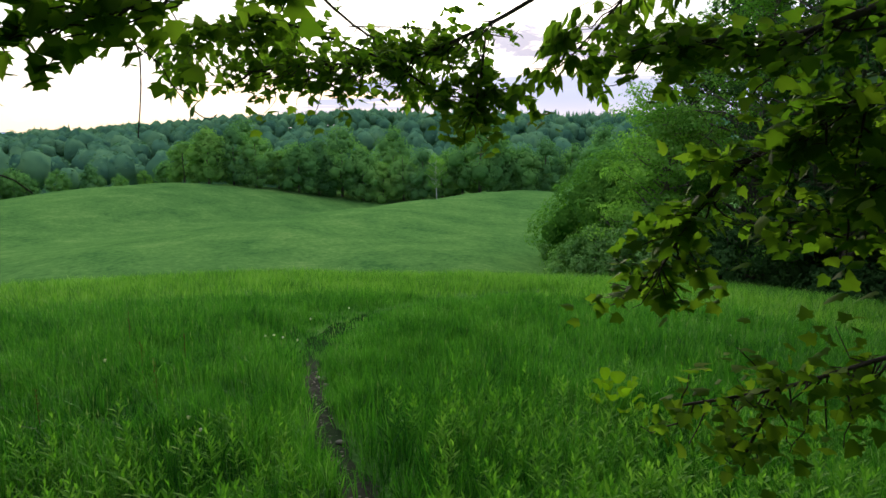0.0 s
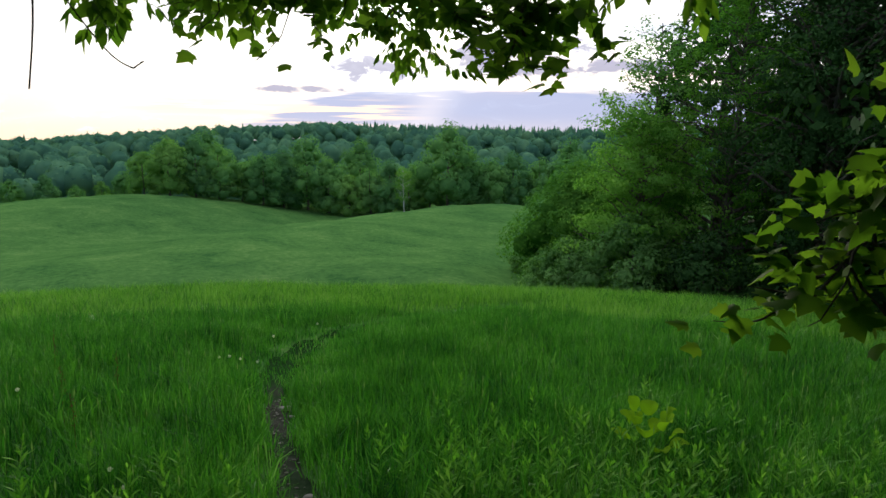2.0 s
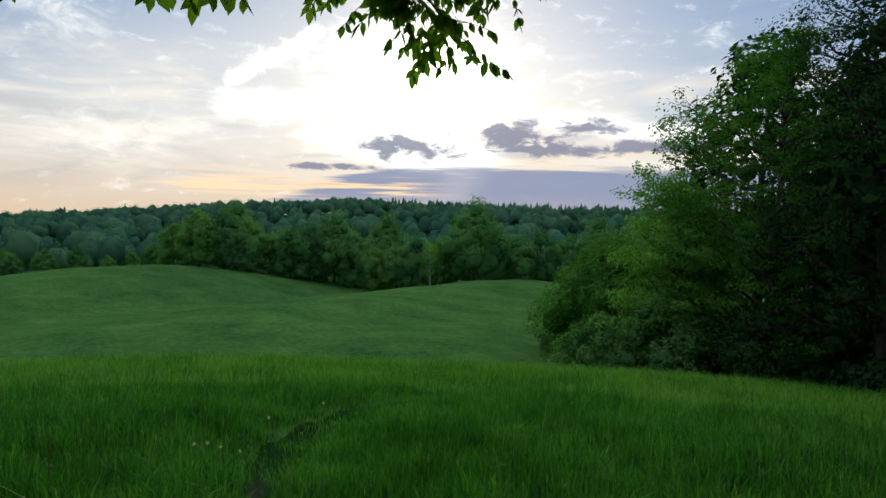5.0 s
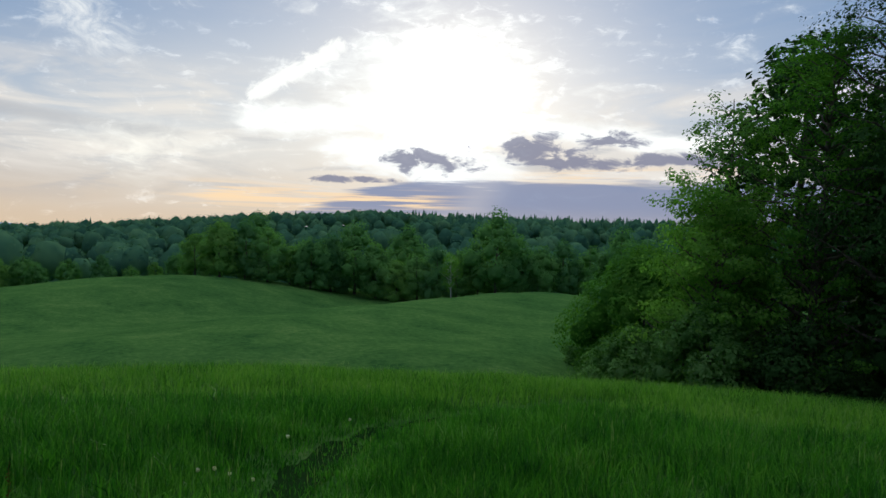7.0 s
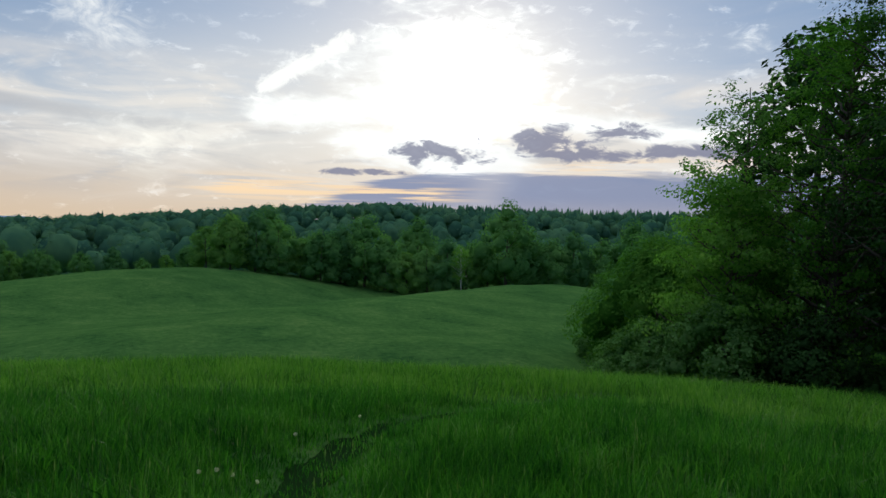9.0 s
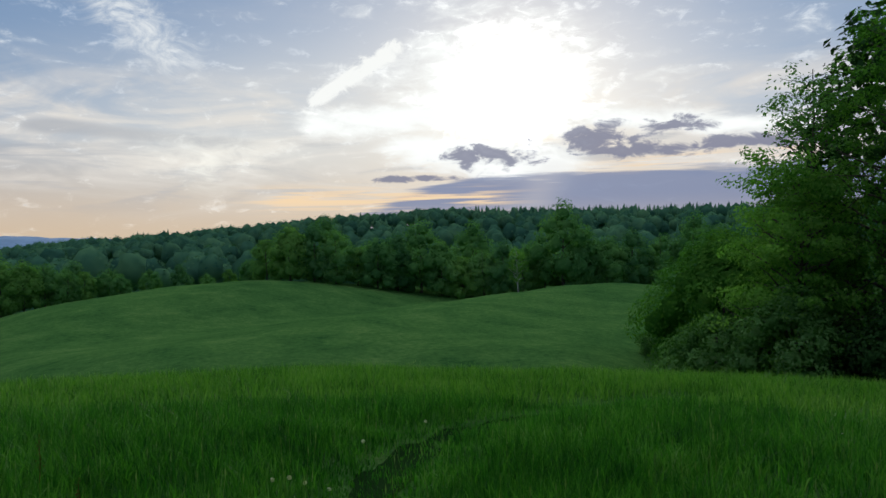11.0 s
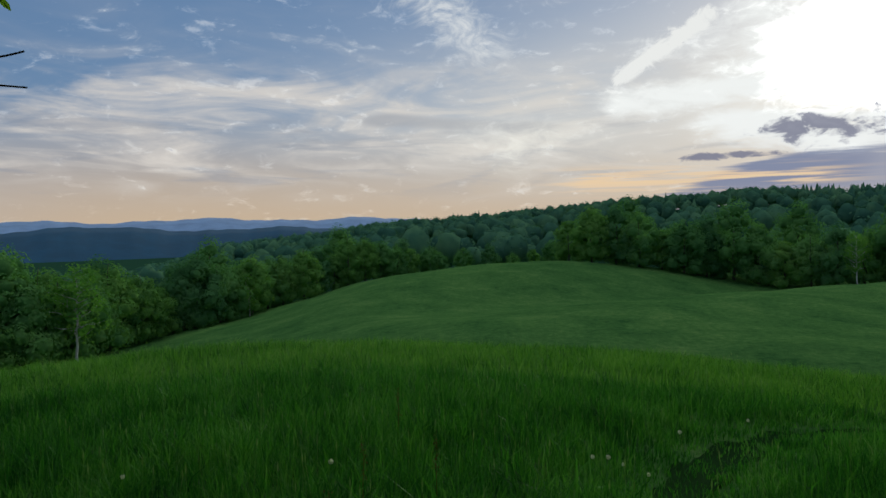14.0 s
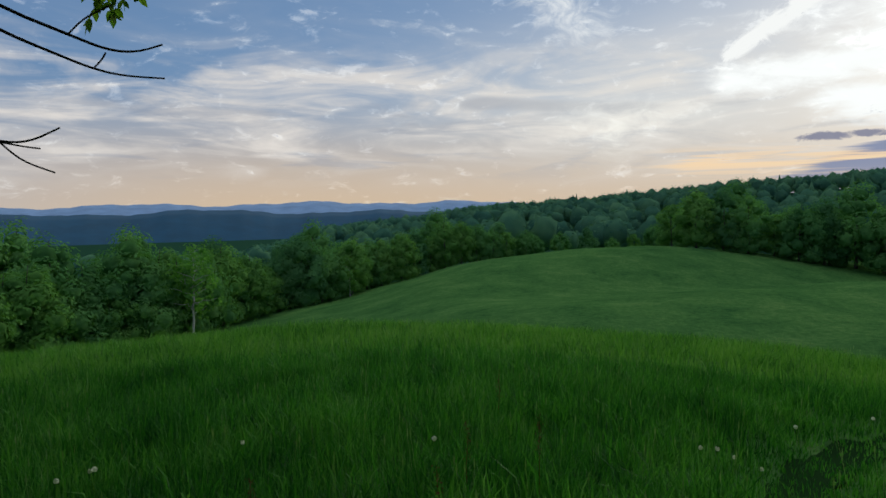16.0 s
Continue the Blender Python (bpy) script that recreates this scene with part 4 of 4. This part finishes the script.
def build_overhead():
    overhead_tree("maple_tree", (3.4, -1.2), 11.0, 71, "maple tree with low leafy boughs over the trail", (
        ([(0.85, 3.38, 2.51), (0.24, 3.85, 2.19), (-0.27, 3.87, 2.0), (-0.71, 3.82, 2.0), (-1.04, 3.75, 1.97)], 0.017, 84, 0.33, 11, 0.062, 0.48),
        ([(0.24, 3.85, 2.19), (0.2, 3.69, 1.85), (0.13, 3.5, 1.66)], 0.008, 18, 0.24, 10, 0.072, -0.1),
        ([(-0.27, 3.87, 2.0), (0.05, 3.8, 1.78), (0.42, 3.77, 1.88)], 0.008, 18, 0.24, 10, 0.072, -0.1),
        ([(0.2, 2.24, 2.45), (-0.58, 2.16, 2.15), (-0.98, 2.06, 1.95), (-1.18, 1.95, 1.92)], 0.014, 34, 0.28, 10, 0.075, 0.5),
        ([(-0.27, 3.87, 2.0), (-0.8, 3.7, 2.2), (-1.05, 3.51, 2.18), (-1.25, 3.55, 2.12)], 0.008, 26, 0.26, 10, 0.072, -0.2),
        ([(1.46, 1.98, 2.06), (1.21, 2.4, 1.92), (0.93, 2.72, 1.98), (0.79, 2.87, 1.95)], 0.026, 38, 0.30, 12, 0.070, 0.42),
        ([(1.74, 2.31, 1.81), (1.46, 2.62, 1.67), (1.16, 2.87, 1.41), (0.99, 2.89, 1.06), (0.87, 2.89, 0.91)], 0.026, 40, 0.30, 12, 0.072, 0.40),
        ([(1.64, 2.14, 1.59), (1.45, 2.38, 1.38), (1.33, 2.55, 1.22)], 0.020, 28, 0.30, 12, 0.072, 0.42),
        ([(1.61, 2.15, 1.88), (1.46, 2.39, 1.74), (1.3, 2.59, 1.56)], 0.020, 34, 0.34, 13, 0.072, 0.40),
        ([(1.26, 1.49, 1.16), (1.08, 1.59, 1.05), (0.89, 1.67, 0.94), (0.64, 1.75, 0.86)], 0.010, 26, 0.20, 10, 0.045, 0.55),
        ([(0.89, 1.67, 0.94), (0.83, 1.65, 0.84), (0.78, 1.63, 0.75)], 0.005, 6, 0.12, 5, 0.05, -0.2),
    ), "maple", "broad lobed green maple leaves")
    overhead_tree("ash_tree", (-5.2, 2.0), 10.0, 72, "ash tree with hanging leafy twigs and dead twigs", (
        ([(-1.58, 5.4, 3.33), (-0.8, 5.89, 2.52), (-0.36, 5.99, 2.34), (-0.13, 6.07, 2.06)], 0.022, 22, 0.26, 8, 0.19, 0.66),
        ([(-0.8, 5.89, 2.52), (-0.02, 5.94, 2.52), (0.21, 5.98, 2.34)], 0.007, 11, 0.2, 8, 0.19, -0.25),
        ([(-1.58, 5.4, 3.33), (-1.42, 5.71, 2.6), (-1.34, 5.83, 2.31)], 0.009, 9, 0.2, 8, 0.24, -0.5),
        ([(-2.27, 5.26, 2.96), (-1.78, 4.85, 2.24), (-1.73, 4.97, 2.1)], 0.010, 6, 0.2, 7, 0.24, 0.75),
        ([(-4.07, 4.19, 1.89), (-3.84, 4.66, 1.61), (-3.69, 4.86, 1.51), (-3.6, 4.98, 1.45), (-3.55, 5.08, 1.45), (-3.5, 5.17, 1.49)], 0.011, 0, 0.1, 6, 0.2, 0.9),
        ([(-3.69, 4.86, 1.51), (-3.65, 4.91, 1.58), (-3.59, 5.0, 1.64)], 0.004, 0, 0.07, 6, 0.13, -0.85),
        ([(-4.1, 4.19, 1.8), (-3.91, 4.68, 1.53), (-3.82, 4.82, 1.46), (-3.73, 4.97, 1.39), (-3.64, 5.06, 1.36), (-3.57, 5.21, 1.36)], 0.010, 0, 0.1, 6, 0.2, 0.9),
        ([(-3.73, 4.97, 1.39), (-3.71, 5.0, 1.43), (-3.69, 5.01, 1.46)], 0.004, 0, 0.1, 6, 0.2, -0.9),
        ([(-4.9, 5.0, 2.6), (-4.62, 5.3, 2.25), (-4.47, 5.43, 2.0)], 0.007, 5, 0.12, 7, 0.16, 0.8),
        ([(-4.23, 4.18, 1.17), (-3.93, 4.66, 1.07), (-3.86, 4.75, 1.07), (-3.77, 4.84, 1.13)], 0.009, 0, 0.1, 6, 0.2, 0.9),
        ([(-3.93, 4.66, 1.07), (-3.87, 4.72, 0.99), (-3.79, 4.82, 0.94)], 0.004, 0, 0.1, 6, 0.2, -0.9),
        ([(-3.93, 4.66, 1.07), (-3.86, 4.73, 1.05), (-3.8, 4.77, 1.04)], 0.004, 0, 0.1, 6, 0.2, -0.9),
        ([(-2.42, 3.05, 1.37), (-2.15, 3.25, 1.44), (-2.04, 3.31, 1.32)], 0.008, 0, 0.1, 6, 0.2, 0.9),
        ([(-2.3, 4.3, 2.6), (-2.0, 4.54, 2.26), (-2.01, 4.56, 1.94), (-2.06, 4.56, 1.59)], 0.010, 0, 0.1, 6, 0.2, 0.9),
        ([(-2.0, 4.56, 2.22), (-1.83, 4.56, 1.97), (-1.8, 4.58, 1.92), (-1.75, 4.63, 1.83), (-1.69, 4.67, 1.75), (-1.62, 4.71, 1.71), (-1.61, 4.71, 1.72), (-1.57, 4.72, 1.75)], 0.004, 0, 0.1, 6, 0.2, -0.9),
    ), "ash", "hanging pointed ash leaflets")
    overhead_tree("ash_tree", (5.0, 0.6), 9.0, 73, "young ash tree with a leafy bough over the trail", (
        ([(1.38, 3.11, 2.78), (0.9, 3.52, 2.28), (0.67, 3.62, 2.01)], 0.018, 12, 0.22, 9, 0.22, 0.68),
    ), "ash", "hanging pointed ash leaflets")


build_overhead()


# ---------------------------------------------------------------- trail, stones, weeds, flowers
def soil_material():
    m, nt, b = material("trail_soil", 0.95)
    geo = nt.nodes.new("ShaderNodeNewGeometry")
    n = noise_of(nt, geo.outputs["Position"], 14, 8, 0.7)
    k = noise_of(nt, geo.outputs["Position"], 1.6, 3)
    c = rgb_ramp(nt, n, [(0.3, (0.026, 0.028, 0.020)), (0.55, (0.050, 0.052, 0.040)), (0.80, (0.110, 0.110, 0.090))])
    sep = nt.nodes.new("ShaderNodeSeparateXYZ")
    link(nt, geo.outputs["Position"], sep.inputs[0])
    # trodden turf takes over from bare soil further along, darkened for the furrow's shadow
    turf_shade = mth(nt, "MAXIMUM", mth(nt, "MULTIPLY", ramp(nt, k, 0.42, 0.62), 0.6), ramp(nt, sep.outputs[1], 8.0, 9.4))
    link(nt, mixc(nt, turf_shade, c, (0.016, 0.044, 0.012)), b.inputs["Base Color"])
    bump = nt.nodes.new("ShaderNodeBump")
    b.inputs["Specular IOR Level"].default_value = 0.0
    bump.inputs["Strength"].default_value, bump.inputs["Distance"].default_value = 1.0, 0.03
    link(nt, n, bump.inputs["Height"])
    link(nt, bump.outputs[0], b.inputs["Normal"])
    return m


def stone_material():
    m, nt, b = material("pale_stone", 0.85)
    b.inputs["Specular IOR Level"].default_value = 0.15
    geo = nt.nodes.new("ShaderNodeNewGeometry")
    n = noise_of(nt, geo.outputs["Position"], 30, 6, 0.7)
    f = mth(nt, "ADD", mth(nt, "MULTIPLY", n, 0.6), mth(nt, "MULTIPLY", geo.outputs["Random Per Island"], 0.4))
    link(nt, rgb_ramp(nt, f, [(0.3, (0.06, 0.055, 0.045)), (0.7, (0.24, 0.22, 0.19))]), b.inputs["Base Color"])
    return m


M_SOIL, M_STONE = soil_material(), stone_material()
M_PETAL = leafy("white_petals", [(0.2, (0.62, 0.62, 0.55)), (0.9, (0.8, 0.8, 0.74))], 0.3, 0.7, 5.0)
M_SEED = leafy("brown_seed_heads", [(0.2, (0.07, 0.035, 0.02)), (0.9, (0.16, 0.08, 0.04))], 0.1, 0.8, 5.0)
M_BROAD = leafy("yellow_green_leaf", [(0.1, (0.12, 0.25, 0.014)), (0.9, (0.21, 0.36, 0.020))], 0.4, 0.6, 3.0)


def build_trail():
    rng = np.random.default_rng(12)
    p = TRAIL_LINE
    t = np.gradient(p, axis=0)
    t /= np.linalg.norm(t, axis=1)[:, None]
    side = np.stack([-t[:, 1], t[:, 0]], -1)
    wide = np.interp(p[:, 1], [7.6, 8.8, 10.0, 13.0], [0.12, 0.15, 0.24, 0.26]) + 0.04 * np.sin(np.arange(len(p)) * 0.7) + rng.normal(0, 0.012, len(p))
    rows = []
    for k in np.linspace(-1, 1, 7):
        q = p + side * (wide * k)[:, None]
        rows.append(np.stack([q[:, 0], q[:, 1], height(q[:, 0], q[:, 1]) - furrow(q[:, 0], q[:, 1]) + 0.03 - 0.02 * abs(k) + rng.normal(0, 0.006, len(p))], -1))
    n = len(p)
    i = np.arange(6)[:, None] * n
    j = np.arange(n - 1)[None]
    f = np.stack([i + j, i + j + 1, i + n + j + 1, i + n + j], -1).reshape(-1, 4)
    tagged(new("trail", mesh_of("trail", np.concatenate(rows), [f], M_SOIL, True)), "narrow trodden trail of bare brown soil, further along shadow-dark turf colour", "path", kind="structure")

    def pebble(c, r, seed):
        bm = bmesh.new()
        bmesh.ops.create_icosphere(bm, subdivisions=2, radius=1.0)
        g = np.random.default_rng(seed)
        k = g.uniform(0.75, 1.25, 3) * (1.3, 0.9, 0.45)
        v = np.array([x.co for x in bm.verts])
        fc = np.array([[x.index for x in q.verts] for q in bm.faces])
        bm.free()
        v = v * (1 + 0.12 * np.sin(v[:, [1, 2, 0]] * 3 + g.uniform(0, 6, 3))) * k * r
        return v + c, [fc]
    chunks = []
    for i in range(220):
        q = p[rng.integers(8, 70)] + rng.normal(0, 0.09, 2)
        r = rng.uniform(0.004, 0.013)
        chunks.append(pebble(np.array([q[0], q[1], float(height(*q)) - float(furrow(*q)[0]) + 0.03 + r * 0.2]), r, i))
    tagged(new("pebbles", mesh_of("pebbles", *joined(chunks), M_STONE, True)), "small grey pebbles scattered on the trail", "pebbles", kind="stuff")
    for i, (x, y, r) in enumerate(((-1.47, 7.66, 0.055), (-1.36, 7.35, 0.03), (-0.9, 5.45, 0.03))):
        tagged(new("stone", mesh_of("stone", *pebble(np.array([x, y, float(height(x, y)) - float(furrow(x, y)[0]) + 0.03 + r * 0.12]), r, 300 + i), M_STONE, True)), "flat pale grey stone lying in the trail", "stone", "stones in the trail")


build_trail()


def lance_leaves(c, d, length, width, rng):
    """Slim folded leaves from c along d."""
    n = len(c)
    x = np.cross(d, np.array([0, 0, 1.0]))
    x /= np.linalg.norm(x, axis=1)[:, None] + 1e-9
    k = (length * rng.uniform(0.6, 1.2, n))[:, None]
    w = width * k / np.mean(length)
    lift = np.array([0, 0, 1.0]) * k
    v = np.stack([c, c + d * k * 0.45 + x * w * 0.5 + lift * 0.05, c + d * k - lift * 0.04, c + d * k * 0.45 - x * w * 0.5 + lift * 0.05, c + d * k * 0.45], 1).reshape(-1, 3)
    i = np.arange(n)[:, None] * 5
    return v, [np.concatenate([i + np.array(f) for f in ((0, 1, 4), (4, 1, 2), (4, 2, 3), (0, 4, 3))])]


def build_weeds():
    rng = np.random.default_rng(21)
    x = np.concatenate([rng.uniform(-0.1, 4.6, 560), rng.uniform(-4.0, -0.7, 400), rng.uniform(-1.5, 3.5, 60)])
    y = np.concatenate([2.4 + 4.2 * rng.beta(1.3, 1.9, 560), 2.2 + 3.4 * rng.beta(1.2, 1.8, 400), rng.uniform(5, 7.5, 60)])
    keep = (trail_distance(x, y) > 0.3)
    chunks = []
    for px, py in zip(x[keep], y[keep]):
        h = rng.uniform(0.18, 0.46)
        b = np.array([px, py, float(height(px, py))])
        top = b + np.array([rng.normal(0, 0.04), rng.normal(0, 0.04), h])
        n = int(10 + h * 22)
        f = np.linspace(0.25, 1.0, n)
        a = np.arange(n) * 2.4 + rng.uniform(0, 6)
        rise = np.interp(f, [0.25, 0.8, 1], [0.35, 0.9, 2.2])
        d = np.stack([np.cos(a), np.sin(a), rise], -1)
        d /= np.linalg.norm(d, axis=1)[:, None]
        chunks.append(lance_leaves(b + (top - b) * f[:, None], d, 0.105 * np.interp(f, [0.25, 0.6, 1], [0.9, 1.1, 0.7]), 0.024, rng))
        chunks.append(tube(np.stack([b, (b + top) / 2, top]), (0.003, 0.0025, 0.0015), 3))
    tagged(new("weeds", mesh_of("weeds", *joined(chunks), M_WEED)), "leafy light green weeds growing among the grass", "weeds", kind="stuff")


build_weeds()


def ball_of_florets(c, r, n, rng):
    d = rng.normal(0, 1, (n, 3))
    d /= np.linalg.norm(d, axis=1)[:, None]
    return diamonds(c + d * r * 0.8, r * 0.8, rng, 0.0, 0.7, d)


def broad_leaf(root, d, length, rng):
    """A cupped oval leaf from root along d, drooping at its tip, with a wavy edge."""
    side = np.cross(d, (0, 0, 1.0))
    side /= np.linalg.norm(side) + 1e-9
    lift = np.cross(side, d)
    f = np.linspace(0, 1, 6)
    half = length * 0.36 * np.sin(np.pi * np.clip(f * 0.92 + 0.06, 0, 1)) ** 0.7
    line = root + np.outer(f, d * length) + np.outer(f * f, np.array([0, 0, -0.45]) * length)
    rows = [line + side * (half * k)[:, None] + lift * (abs(k) * half * 0.35 + rng.normal(0, 0.006, 6) * abs(k))[:, None] for k in (-1, -0.5, 0, 0.5, 1)]
    i, j = np.arange(4)[:, None] * 6, np.arange(5)[None]
    return np.concatenate(rows), [np.stack([i + j, i + j + 1, i + j + 7, i + j + 6], -1).reshape(-1, 4)]


def build_flowers():
    rng = np.random.default_rng(31)
    spots = ((-5.3, 5.25), (-5.22, 5.48), (-5.38, 5.52), (-4.9, 6.35), (-3.92, 7.3), (-2.44, 8.7), (-2.33, 8.86), (-2.22, 8.78), (-2.02, 8.74), (-2.09, 10.45), (-1.76, 11.7), (-2.0, 5.1), (-2.1, 5.3))
    for x, y in spots:
        z = float(height(x, y))
        h = rng.uniform(0.23, 0.29)
        base = tagged(new("white_flower"), "small white flower head on a thin green stem", "flower", "white flowers in the grass")
        tip = np.array([x + rng.normal(0, 0.03), y + rng.normal(0, 0.03), z + h])
        part("stem", tube(bend((x, y, z - 0.02), tip, 0, rng, 5, 0.01), np.full(5, 0.003), 4), M_WEED, base)
        part("flower_head", ball_of_florets(tip, rng.uniform(0.014, 0.019), 46, rng), M_PETAL, base)
    for x, y, h in ((-2.95, 7.3, 0.62), (-3.3, 7.0, 0.55), (-2.75, 6.1, 0.6), (-4.2, 8.6, 0.6), (-3.6, 5.6, 0.5)):
        z = float(height(x, y))
        base = tagged(new("dock_stalk"), "thin dark reddish-brown seed stalk above the grass", "plant", "dock stalks in the grass")
        line = bend((x, y, z - 0.02), (x + rng.normal(0, 0.04), y, z + h), 0, rng, 7, 0.008)
        part("stem", tube(line, np.linspace(0.004, 0.0015, 7), 4), M_SEED, base)
        c = np.array([along(line, t) for t in rng.uniform(0.55, 1, 60)]) + rng.normal(0, 0.012, (60, 3))
        part("seeds", diamonds(c, 0.014, rng), M_SEED, base)["kind"] = "stuff"
    # the broad-leaved plant beside the trail
    x, y = 1.65, 6.02
    z = float(height(x, y))
    base = tagged(new("burdock_plant"), "low plant with broad yellow-green leaves in the grass", "plant")
    for i in range(15):
        a, up = i * 2.4, 0.8 + 0.16 * i
        d = np.array([math.cos(a), math.sin(a), up])
        d /= np.linalg.norm(d)
        tip = np.array([x, y, z]) + d * (0.24 + 0.014 * i)
        part("leaf_stalk", tube(bend((x, y, z - 0.02), tip, -0.02, rng, 4, 0.01), (0.006, 0.005, 0.004, 0.003), 5), M_WEED, base)
        part("leaf", broad_leaf(tip, d, rng.uniform(0.16, 0.23), rng), M_BROAD, base)


build_flowers()
